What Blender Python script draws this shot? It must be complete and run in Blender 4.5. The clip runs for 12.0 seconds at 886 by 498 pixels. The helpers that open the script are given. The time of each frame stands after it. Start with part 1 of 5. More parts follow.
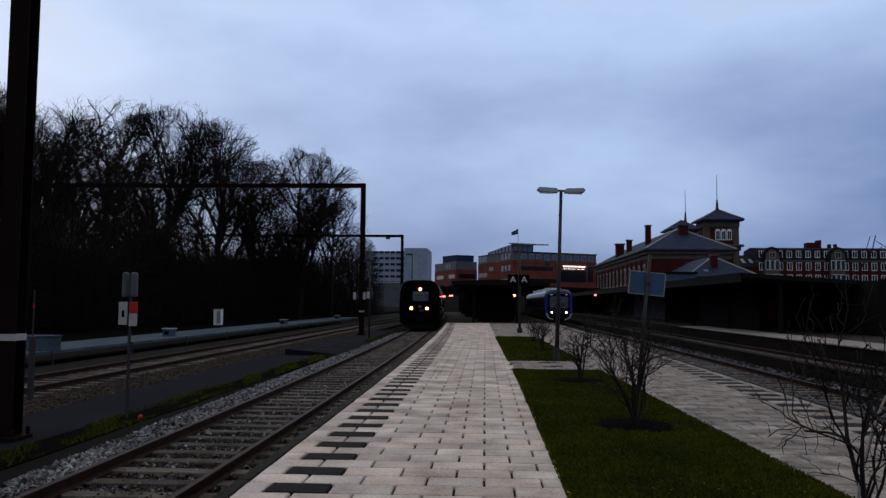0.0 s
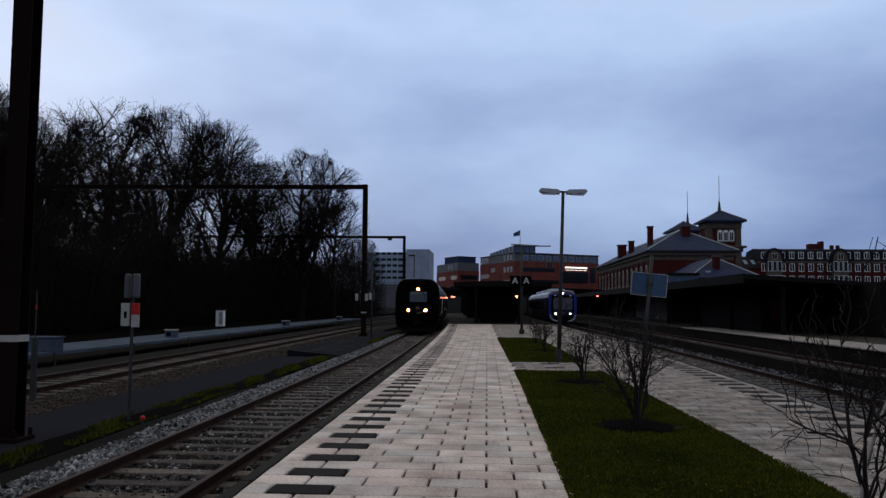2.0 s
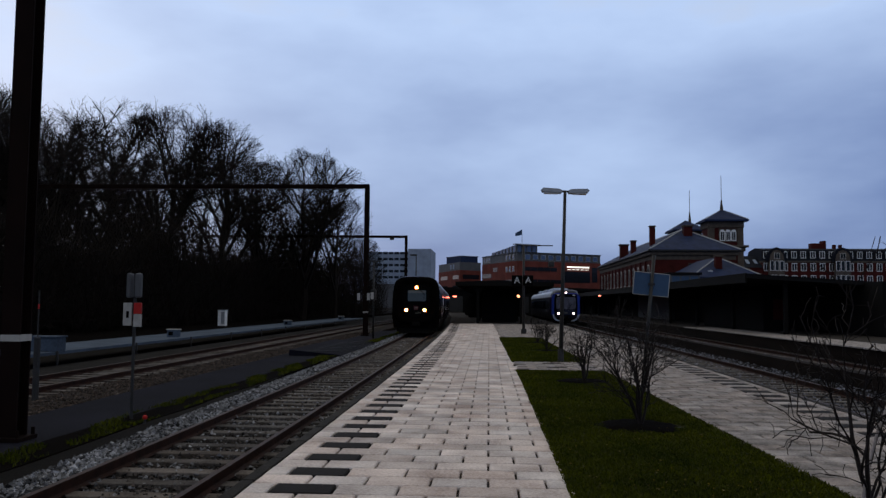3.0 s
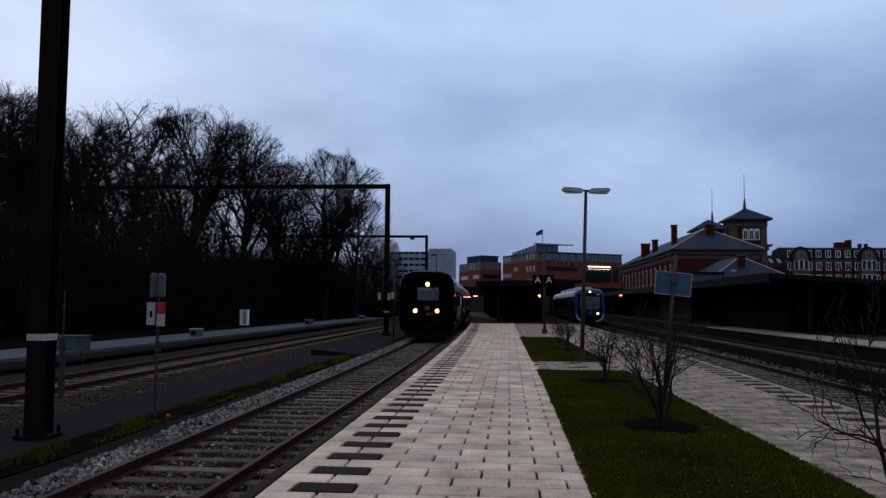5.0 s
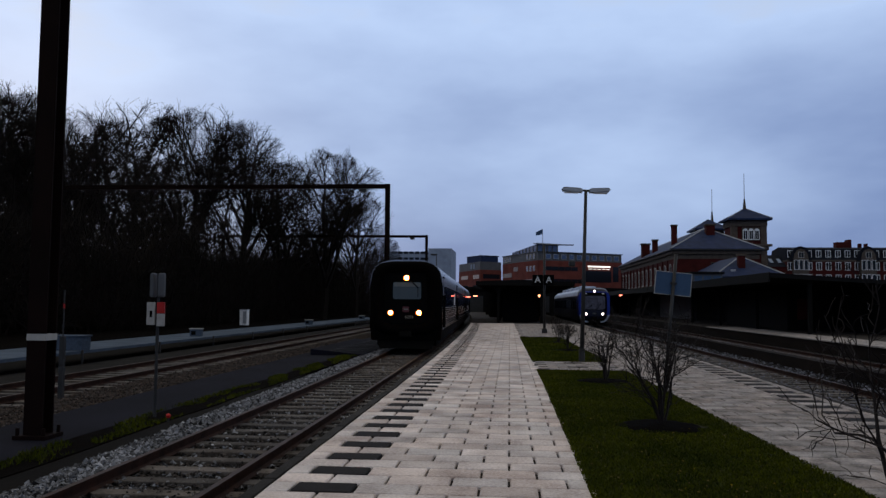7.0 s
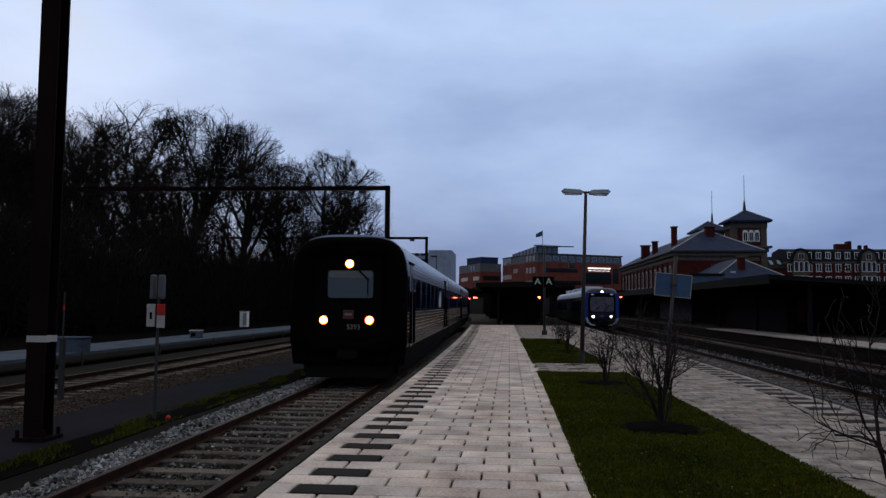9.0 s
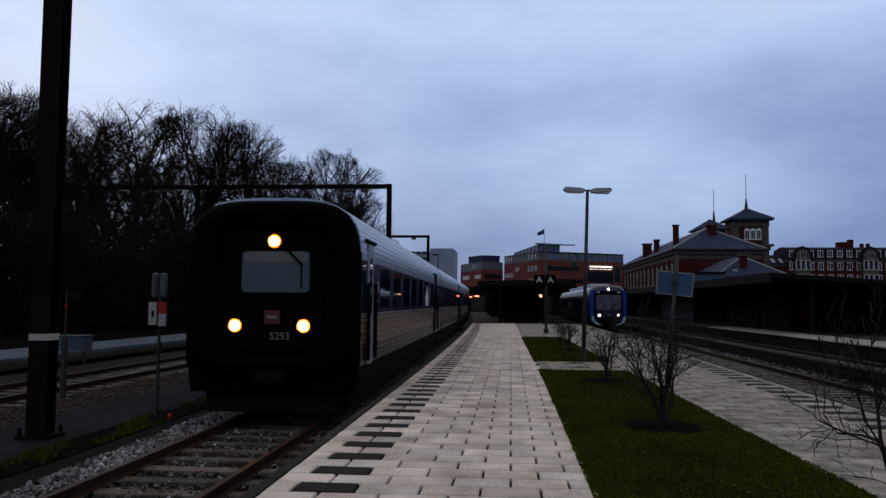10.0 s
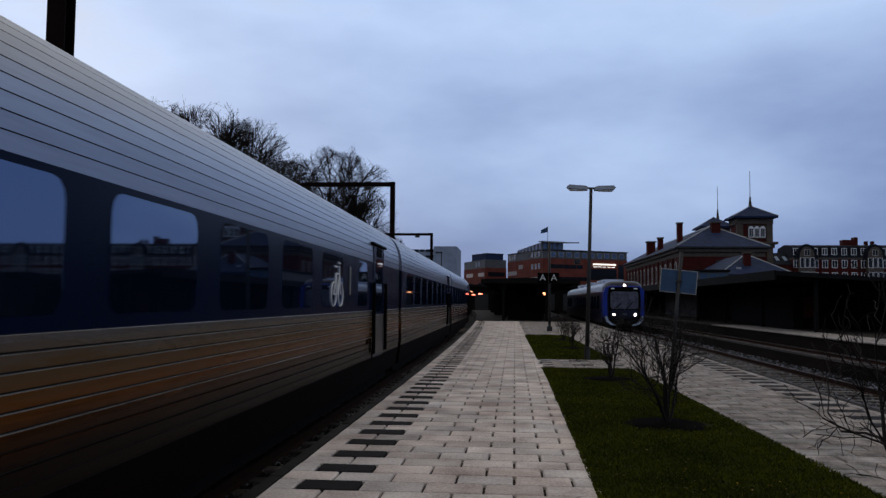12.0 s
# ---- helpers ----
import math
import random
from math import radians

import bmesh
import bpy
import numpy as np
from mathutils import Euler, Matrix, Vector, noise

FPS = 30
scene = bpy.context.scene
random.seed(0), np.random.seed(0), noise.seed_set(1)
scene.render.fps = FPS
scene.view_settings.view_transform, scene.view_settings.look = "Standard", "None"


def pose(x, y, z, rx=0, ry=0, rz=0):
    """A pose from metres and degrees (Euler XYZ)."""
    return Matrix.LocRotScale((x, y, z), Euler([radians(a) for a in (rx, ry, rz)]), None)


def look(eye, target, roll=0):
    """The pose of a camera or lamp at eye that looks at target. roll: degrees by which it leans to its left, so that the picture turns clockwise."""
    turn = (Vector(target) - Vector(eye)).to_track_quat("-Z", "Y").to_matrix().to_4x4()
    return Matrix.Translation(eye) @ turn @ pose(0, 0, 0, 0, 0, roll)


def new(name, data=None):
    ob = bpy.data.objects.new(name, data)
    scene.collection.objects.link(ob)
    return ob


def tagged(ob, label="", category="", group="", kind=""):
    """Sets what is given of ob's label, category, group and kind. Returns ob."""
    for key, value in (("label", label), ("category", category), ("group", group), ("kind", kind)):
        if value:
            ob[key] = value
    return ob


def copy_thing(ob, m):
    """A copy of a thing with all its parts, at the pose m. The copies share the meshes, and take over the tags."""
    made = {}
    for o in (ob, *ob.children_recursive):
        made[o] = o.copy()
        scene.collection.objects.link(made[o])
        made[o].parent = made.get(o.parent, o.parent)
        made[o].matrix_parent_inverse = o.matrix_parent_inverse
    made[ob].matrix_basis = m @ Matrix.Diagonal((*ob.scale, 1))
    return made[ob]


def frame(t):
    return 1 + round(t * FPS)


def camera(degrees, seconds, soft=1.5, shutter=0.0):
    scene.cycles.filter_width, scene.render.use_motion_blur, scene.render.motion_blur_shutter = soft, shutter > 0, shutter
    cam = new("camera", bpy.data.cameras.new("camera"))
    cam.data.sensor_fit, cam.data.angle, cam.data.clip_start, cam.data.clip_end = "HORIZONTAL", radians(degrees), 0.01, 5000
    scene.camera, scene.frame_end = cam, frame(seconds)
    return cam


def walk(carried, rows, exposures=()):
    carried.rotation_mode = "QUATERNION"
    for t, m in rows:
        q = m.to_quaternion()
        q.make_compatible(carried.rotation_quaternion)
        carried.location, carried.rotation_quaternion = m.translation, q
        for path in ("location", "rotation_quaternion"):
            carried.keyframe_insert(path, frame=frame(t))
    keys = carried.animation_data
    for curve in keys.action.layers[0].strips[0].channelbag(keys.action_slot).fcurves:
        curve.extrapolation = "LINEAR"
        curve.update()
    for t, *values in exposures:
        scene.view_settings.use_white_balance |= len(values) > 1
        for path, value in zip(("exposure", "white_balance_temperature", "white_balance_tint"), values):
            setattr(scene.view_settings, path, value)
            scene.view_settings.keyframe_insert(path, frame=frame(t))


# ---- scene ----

# ---- camera: stands on the platform and pans a little ----
EYE = Vector((0.0, 0.0, 1.54))
cam = camera(58, 12.0, soft=1.4, shutter=0.2)
TURNS = [  # seconds, heading to the right and tilt up, degrees
    (0, -3.030, 3.885),
    (0.5, -3.032, 3.853),
    (1, -3.029, 3.844),
    (1.5, -3.030, 3.890),
    (2, -3.176, 3.969),
    (2.5, -3.250, 3.848),
    (3, -3.312, 3.938),
    (5, -4.780, 3.904),
    (5.5, -4.775, 3.885),
    (6, -4.789, 3.906),
    (6.5, -4.789, 3.909),
    (7, -4.774, 3.895),
    (9, -4.775, 4.017),
    (9.5, -4.890, 4.018),
    (10, -4.888, 3.896),
    (10.5, -4.883, 3.952),
    (11, -4.942, 3.892),
    (11.5, -5.085, 4.020),
    (12, -5.134, 3.742),
]


def aim(yaw, tilt):
    a, b = radians(yaw), radians(tilt)
    return look(EYE, EYE + Vector((math.sin(a) * math.cos(b), math.cos(a) * math.cos(b), math.sin(b))), 0.45)


walk(cam, [(t, aim(a, b)) for t, a, b in TURNS])

# ---- light: overcast dusk ----
SKY_GAIN = 1.0
world = bpy.data.worlds.new("overcast_sky")
scene.world = world
world.use_nodes = True
wn, wl = world.node_tree.nodes, world.node_tree.links
wn.clear()
w_out = wn.new("ShaderNodeOutputWorld")
w_bg = wn.new("ShaderNodeBackground")
w_sky = wn.new("ShaderNodeTexSky")
w_sky.sky_type, w_sky.sun_disc = "NISHITA", False
w_sky.sun_elevation, w_sky.sun_rotation = radians(14), radians(-35)
w_gain = wn.new("ShaderNodeMix")
w_gain.data_type, w_gain.blend_type = "RGBA", "MULTIPLY"
w_gain.inputs[0].default_value = 1.0
w_gain.inputs[7].default_value = (0.10, 0.10, 0.10, 1)
w_co = wn.new("ShaderNodeTexCoord")
w_map = wn.new("ShaderNodeMapping")
w_map.inputs["Location"].default_value = (0.35, 0.1, 0.25)
w_map.inputs["Scale"].default_value = (1.0, 1.0, 2.6)
w_big = wn.new("ShaderNodeTexNoise")
w_big.inputs["Scale"].default_value, w_big.inputs["Detail"].default_value = 1.5, 6.0
w_big.inputs["Roughness"].default_value = 0.5
w_ramp = wn.new("ShaderNodeValToRGB")
w_ramp.color_ramp.elements[0].position, w_ramp.color_ramp.elements[0].color = 0.49, (0.165, 0.245, 0.49, 1)
w_ramp.color_ramp.elements[1].position, w_ramp.color_ramp.elements[1].color = 0.82, (0.51, 0.66, 0.96, 1)
w_top = w_ramp.color_ramp.elements.new(1.0)
w_top.color = (0.63, 0.61, 0.575, 1)
w_mix = wn.new("ShaderNodeMix")
w_mix.data_type = "RGBA"
w_mix.inputs[0].default_value = 0.93
wl.new(w_co.outputs["Generated"], w_map.inputs["Vector"])
wl.new(w_map.outputs["Vector"], w_big.inputs["Vector"])
w_sep = wn.new("ShaderNodeSeparateXYZ")
w_lift = wn.new("ShaderNodeMath")  # an overcast sky brightens from the horizon upwards
w_lift.operation, w_lift.use_clamp = "MULTIPLY_ADD", False
w_lift.inputs[1].default_value = 1.15
wl.new(w_co.outputs["Generated"], w_sep.inputs[0])
wl.new(w_sep.outputs["Z"], w_lift.inputs[0])
wl.new(w_big.outputs["Fac"], w_lift.inputs[2])
w_low = wn.new("ShaderNodeMath")
w_low.operation = "SUBTRACT"
w_low.inputs[1].default_value = 0.11
wl.new(w_lift.outputs[0], w_low.inputs[0])
wl.new(w_low.outputs[0], w_ramp.inputs["Fac"])
wl.new(w_sky.outputs["Color"], w_gain.inputs[6])
wl.new(w_gain.outputs[2], w_mix.inputs[6])
wl.new(w_ramp.outputs["Color"], w_mix.inputs[7])
wl.new(w_mix.outputs[2], w_bg.inputs["Color"])
w_bg.inputs["Strength"].default_value = SKY_GAIN
wl.new(w_bg.outputs["Background"], w_out.inputs["Surface"])

sun_lamp = bpy.data.lights.new("sun", "SUN")
sun_lamp.energy, sun_lamp.angle, sun_lamp.color = 0.2, radians(40), (1.0, 0.95, 0.9)
sun = new("sun", sun_lamp)
sun.matrix_world = look((0, 0, 60), (35, -40, 0))


# ---- materials ----
def material(name, color, second=None, rough=0.8, metal=0.0, scale=6.0, fine=60.0, bump=0.15, by="", spread=0.25, coat=0.0, stretch=None, spec=0.4, local=False):
    """A surface whose colour wanders between two tones at two scales; by: 'object' or 'island' varies each piece."""
    m = bpy.data.materials.new(name)
    m.use_nodes = True
    n, l = m.node_tree.nodes, m.node_tree.links
    b = n["Principled BSDF"]
    second = second or tuple(c * 0.6 for c in color)
    co = n.new("ShaderNodeTexCoord")
    mp = n.new("ShaderNodeMapping")
    if stretch:
        mp.inputs["Scale"].default_value = stretch
    l.new(co.outputs["Object"] if local else n.new("ShaderNodeNewGeometry").outputs["Position"], mp.inputs["Vector"])
    big, small = n.new("ShaderNodeTexNoise"), n.new("ShaderNodeTexNoise")
    for tex, s in ((big, scale), (small, fine)):
        tex.inputs["Scale"].default_value, tex.inputs["Detail"].default_value = s, 5.0
        l.new(mp.outputs["Vector"], tex.inputs["Vector"])
    add = n.new("ShaderNodeMath")
    add.operation = "MULTIPLY_ADD"
    l.new(small.outputs["Fac"], add.inputs[0])
    add.inputs[1].default_value = 0.6
    l.new(big.outputs["Fac"], add.inputs[2])
    ramp = n.new("ShaderNodeMapRange")
    ramp.inputs["From Min"].default_value, ramp.inputs["From Max"].default_value = 0.55, 1.05
    l.new(add.outputs[0], ramp.inputs["Value"])
    mix = n.new("ShaderNodeMix")
    mix.data_type = "RGBA"
    mix.inputs[6].default_value, mix.inputs[7].default_value = (*second, 1), (*color, 1)
    l.new(ramp.outputs[0], mix.inputs[0])
    out = mix.outputs[2]
    if by:
        hsv = n.new("ShaderNodeHueSaturation")
        rnd = n.new("ShaderNodeObjectInfo") if by == "object" else n.new("ShaderNodeNewGeometry")
        src = rnd.outputs["Random"] if by == "object" else rnd.outputs["Random Per Island"]
        for key, lo, hi in (("Value", 1 - spread, 1 + spread * 0.6), ("Saturation", 0.75, 1.35)):
            r = n.new("ShaderNodeMapRange")
            r.inputs["To Min"].default_value, r.inputs["To Max"].default_value = lo, hi
            if key == "Saturation":
                w = n.new("ShaderNodeTexWhiteNoise")
                w.noise_dimensions = "1D"
                l.new(src, w.inputs["W"])
                l.new(w.outputs["Value"], r.inputs["Value"])
            else:
                l.new(src, r.inputs["Value"])
            l.new(r.outputs[0], hsv.inputs[key])
        l.new(out, hsv.inputs["Color"])
        out = hsv.outputs["Color"]
    l.new(out, b.inputs["Base Color"])
    b.inputs["Roughness"].default_value, b.inputs["Metallic"].default_value = rough, metal
    b.inputs["Coat Weight"].default_value = coat
    b.inputs["Specular IOR Level"].default_value = spec
    if bump:
        bp = n.new("ShaderNodeBump")
        bp.inputs["Strength"].default_value, bp.inputs["Distance"].default_value = bump, 0.02
        l.new(add.outputs[0], bp.inputs["Height"])
        l.new(bp.outputs[0], b.inputs["Normal"])
    return m


def glowing(name, color, strength):
    m = bpy.data.materials.new(name)
    m.use_nodes = True
    b = m.node_tree.nodes["Principled BSDF"]
    b.inputs["Base Color"].default_value = (*color, 1)
    b.inputs["Emission Color"].default_value = (*color, 1)
    b.inputs["Emission Strength"].default_value = strength
    return m


def glassy(name, color, rough=0.04, spec=0.42, ior=1.5, tint=(1, 1, 1)):
    m = bpy.data.materials.new(name)
    m.use_nodes = True
    b = m.node_tree.nodes["Principled BSDF"]
    b.inputs["Base Color"].default_value = (*color, 1)
    b.inputs["Roughness"].default_value = rough
    b.inputs["Specular IOR Level"].default_value = spec
    b.inputs["IOR"].default_value, b.inputs["Specular Tint"].default_value = ior, (*tint, 1)
    return m


M_SLAB = material("paving_slab", (0.64, 0.57, 0.53), (0.26, 0.215, 0.195), 0.85, scale=1.6, fine=34, bump=0.7, by="object", spread=0.24, spec=0.2)
M_SLAB_REST = material("paving_slab_joined", (0.64, 0.57, 0.53), (0.26, 0.215, 0.195), 0.85, scale=1.6, fine=34, bump=0.7, by="island", spread=0.24, spec=0.2)
M_SLAB_OLD = material("old_grey_slab", (0.35, 0.312, 0.29), (0.085, 0.075, 0.07), 0.85, scale=3.5, fine=36, bump=0.8, by="island", spread=0.28, spec=0.1)
M_BLACK_SLAB = material("black_slab", (0.020, 0.018, 0.018), (0.010, 0.009, 0.009), 0.9, scale=3, fine=40, bump=0.3, spec=0.08)
M_JOINT = material("joint_sand", (0.035, 0.03, 0.026), (0.014, 0.012, 0.01), 0.95, scale=5, fine=80, bump=0.4, spec=0.1)
M_KERB = material("kerb_concrete", (0.032, 0.029, 0.026), (0.013, 0.012, 0.011), 0.9, scale=3, fine=50, bump=0.4, by="object", spec=0.08)
M_DIRT = material("yard_dirt", (0.008, 0.0065, 0.005), (0.003, 0.0025, 0.002), 0.95, scale=0.8, fine=18, bump=0.6, spec=0.04)
M_BALLAST = material("ballast_bed", (0.014, 0.0125, 0.011), (0.005, 0.0045, 0.004), 0.95, scale=2, fine=28, bump=0.8, spec=0.05)
M_OLD_BALLAST = material("brown_ballast", (0.027, 0.020, 0.0155), (0.009, 0.007, 0.006), 0.95, scale=1.2, fine=26, bump=0.8, spec=0.05)
M_TIMBER = material("dark_weathered_timber", (0.013, 0.009, 0.007), (0.005, 0.004, 0.0032), 0.9, scale=2, fine=30, bump=0.4, spec=0.04, stretch=(1, 0.15, 1))
M_STONE = material("ballast_stone", (0.235, 0.24, 0.255), (0.03, 0.028, 0.028), 0.85, scale=3, fine=40, bump=0.3, by="island", spread=0.97, spec=0.15)
M_STONE_DIRTY = material("oily_ballast_stone", (0.055, 0.047, 0.042), (0.010, 0.008, 0.007), 0.85, scale=1.0, fine=40, bump=0.3, by="island", spread=0.97, spec=0.12)
M_STONE_DARK = material("dark_ballast_stone", (0.19, 0.195, 0.225), (0.02, 0.02, 0.022), 0.85, scale=3, fine=40, bump=0.3, by="island", spread=0.95, spec=0.15)
M_STONE_BROWN = material("brown_ballast_stone", (0.075, 0.059, 0.050), (0.016, 0.012, 0.010), 0.9, scale=3, fine=40, bump=0.3, by="island", spread=0.8, spec=0.1)
M_SLEEPER = material("sleeper_concrete", (0.125, 0.112, 0.102), (0.03, 0.025, 0.021), 0.9, scale=2.2, fine=30, bump=0.4, by="object", spread=0.4, spec=0.1)
M_RAIL = material("rusty_rail", (0.032, 0.013, 0.008), (0.010, 0.005, 0.0035), 0.8, 0.0, scale=5, fine=70, bump=0.3, spec=0.1)
M_RAIL_TOP = material("worn_rail_head", (0.034, 0.014, 0.010), (0.014, 0.007, 0.0055), 0.6, 0.2, scale=5, fine=70, bump=0.1, spec=0.15)
M_ASPHALT = material("asphalt", (0.0095, 0.0095, 0.0155), (0.0038, 0.0038, 0.006), 0.9, scale=0.6, fine=70, bump=0.4, spec=0.04)
M_TURF = material("turf", (0.026, 0.026, 0.004), (0.009, 0.010, 0.003), 0.95, scale=2.0, fine=70, bump=0.8, spec=0.04)
M_GRASS = material("grass_blades", (0.056, 0.062, 0.0045), (0.020, 0.027, 0.003), 0.9, scale=0.9, fine=7, bump=0, by="island", spread=0.35, spec=0.03)
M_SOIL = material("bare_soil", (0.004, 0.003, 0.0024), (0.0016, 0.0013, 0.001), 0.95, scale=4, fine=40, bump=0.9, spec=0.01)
M_LEAF = material("yellowed_leaf", (0.12, 0.085, 0.012), (0.06, 0.042, 0.008), 0.8, scale=6, fine=30, bump=0.1, by="island", spread=0.5, spec=0.1)
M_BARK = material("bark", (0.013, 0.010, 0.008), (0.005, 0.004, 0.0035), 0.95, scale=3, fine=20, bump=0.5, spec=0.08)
M_TWIG = material("shrub_twig", (0.014, 0.010, 0.009), (0.006, 0.0045, 0.0045), 0.8, scale=10, fine=60, bump=0.2, spec=0.15)
M_PALE_TWIG = material("pale_twig", (0.32, 0.28, 0.26), (0.18, 0.15, 0.14), 0.7, scale=10, fine=60, bump=0.2)
M_MAST = material("brown_painted_steel", (0.0075, 0.0032, 0.0026), (0.0035, 0.0017, 0.0014), 0.8, 0.0, scale=2, fine=40, bump=0.2, spec=0.05)
M_STEEL = material("dark_grey_steel", (0.022, 0.021, 0.02), (0.012, 0.012, 0.012), 0.55, 0.0, scale=3, fine=50, bump=0.1, spec=0.25)
M_GALV = material("galvanised_steel", (0.30, 0.31, 0.33), (0.2, 0.21, 0.22), 0.5, 0.7, scale=6, fine=60, bump=0.1)
M_WHITE = material("white_enamel", (0.72, 0.73, 0.74), (0.5, 0.5, 0.5), 0.45, scale=3, fine=40, bump=0.05)
M_SIGN_BACK = material("grey_sign_back", (0.036, 0.070, 0.130), (0.028, 0.054, 0.10), 0.55, 0.0, scale=4, fine=40, bump=0.05, spec=0.12)
M_RED = material("red_enamel", (0.36, 0.014, 0.012), (0.22, 0.010, 0.008), 0.5, scale=4, fine=40, bump=0.05, spec=0.2)
M_BLACK = material("matt_black", (0.0026, 0.0025, 0.0026), (0.0016, 0.0016, 0.0016), 0.75, scale=4, fine=40, bump=0.1, spec=0.02, local=True)
M_RUBBER = material("black_rubber", (0.0022, 0.0018, 0.0018), (0.0014, 0.0013, 0.0013), 0.85, scale=3, fine=40, bump=0.2, spec=0.015, local=True)
M_ALU = material("brushed_aluminium", (0.30, 0.32, 0.375), (0.21, 0.222, 0.26), 0.34, 0.85, scale=2, fine=30, bump=0.03, stretch=(1, 0.06, 1), local=True)
M_ALU_DIRTY = material("dusty_aluminium", (0.125, 0.105, 0.088), (0.062, 0.048, 0.036), 0.40, 0.7, scale=2.5, fine=30, bump=0.05, stretch=(1, 0.1, 2), local=True)
M_DARK_SKIRT = material("dark_brown_skirt", (0.0045, 0.002, 0.0013), (0.0018, 0.001, 0.0007), 0.9, 0.0, scale=2, fine=30, bump=0.2, stretch=(1, 0.3, 1), spec=0.03, local=True)
M_BAND = material("dark_blue_band", (0.0016, 0.0050, 0.021), (0.0012, 0.004, 0.016), 0.25, 0.0, scale=1, fine=20, bump=0.0, spec=0.04, local=True)
M_GLASS = glassy("dark_window_glass", (0.003, 0.006, 0.014), 0.03, 0.5, 3.4, (0.56, 0.72, 1.0))
M_UNDER = material("underframe", (0.005, 0.004, 0.003), (0.0025, 0.0025, 0.0025), 0.9, scale=3, fine=30, bump=0.3, spec=0.08, local=True)
M_BLUE = material("blue_train_paint", (0.007, 0.024, 0.23), (0.005, 0.017, 0.16), 0.4, 0.0, scale=2, fine=30, bump=0.02, spec=0.2, local=True)
M_TRAIN_WHITE = material("pale_train_roof", (0.34, 0.40, 0.54), (0.2, 0.235, 0.32), 0.45, 0.0, scale=2, fine=30, bump=0.03, local=True)
M_BRICK_RED = material("red_brick", (0.145, 0.040, 0.030), (0.08, 0.021, 0.016), 0.85, scale=0.4, fine=5, bump=0.3, spec=0.08)
M_BRICK_DARK = material("dark_red_brick", (0.060, 0.0105, 0.009), (0.028, 0.006, 0.005), 0.85, scale=1.0, fine=8, bump=0.3, spec=0.08)
M_STUCCO = material("sandstone_trim", (0.085, 0.068, 0.055), (0.045, 0.036, 0.03), 0.85, scale=1.5, fine=14, bump=0.2, spec=0.1)
M_PLASTER = material("pale_plaster", (0.34, 0.33, 0.31), (0.22, 0.21, 0.2), 0.8, scale=1.0, fine=10, bump=0.1, spec=0.1)
M_DOOR = material("grey_train_door", (0.19, 0.205, 0.24), (0.12, 0.128, 0.15), 0.4, 0.5, scale=2, fine=30, bump=0.03, local=True)
M_NUMBER = material("dull_white_number", (0.16, 0.155, 0.145), (0.10, 0.098, 0.09), 0.7, bump=0, local=True)
M_SLATE = material("blue_slate", (0.016, 0.027, 0.070), (0.008, 0.014, 0.036), 0.7, scale=1.2, fine=12, bump=0.3, spec=0.10)
M_SLATE_DARK = material("black_slate", (0.010, 0.012, 0.018), (0.006, 0.007, 0.010), 0.8, scale=1.2, fine=12, bump=0.3, spec=0.06)
M_NAVY = material("navy_train_paint", (0.0035, 0.006, 0.022), (0.0025, 0.004, 0.015), 0.35, scale=2, fine=30, bump=0.02, spec=0.2, local=True)
M_CONCRETE = material("pale_concrete", (0.23, 0.275, 0.35), (0.16, 0.19, 0.245), 0.85, scale=0.3, fine=3, bump=0.1, spec=0.15)
M_FACADE_GREY = material("grey_cladding", (0.075, 0.078, 0.085), (0.05, 0.052, 0.056), 0.6, scale=0.5, fine=6, bump=0.1, spec=0.2)
M_WIN = glassy("facade_window", (0.008, 0.010, 0.014), 0.12, 0.22)
M_SKYPANE = glassy("pale_blue_pane", (0.045, 0.075, 0.15), 0.15, 0.4)
M_GREY_PLAT = material("grey_low_platform", (0.062, 0.084, 0.118), (0.03, 0.041, 0.058), 0.85, scale=0.8, fine=12, bump=0.2, spec=0.08)
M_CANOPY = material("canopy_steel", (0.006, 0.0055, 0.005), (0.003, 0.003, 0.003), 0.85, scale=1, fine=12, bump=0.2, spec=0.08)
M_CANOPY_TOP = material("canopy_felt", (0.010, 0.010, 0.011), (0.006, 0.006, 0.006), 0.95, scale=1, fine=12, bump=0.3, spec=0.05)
G_HEAD = glowing("warm_headlamp", (1.0, 0.52, 0.15), 40.0)
# amber glow that paints the halo round the headlamps
G_HALO = glowing("amber_halo_ring", (1.0, 0.14, 0.006), 5.0)
G_HEAD_WHITE = glowing("white_headlamp", (1.0, 0.74, 0.76), 6.0)
G_RED = glowing("red_lamp", (1.0, 0.16, 0.10), 6.0)
G_WARM = glowing("warm_small_lamp", (1.0, 0.36, 0.16), 5.0)
G_PANEL = glowing("lit_sign", (0.95, 0.92, 0.82), 1.3)
G_CAB = glowing("lit_cab_pane", (0.28, 0.36, 0.40), 0.075)
M_LETTER = material("white_letter", (0.5, 0.5, 0.5), (0.42, 0.42, 0.42), 0.6, bump=0)


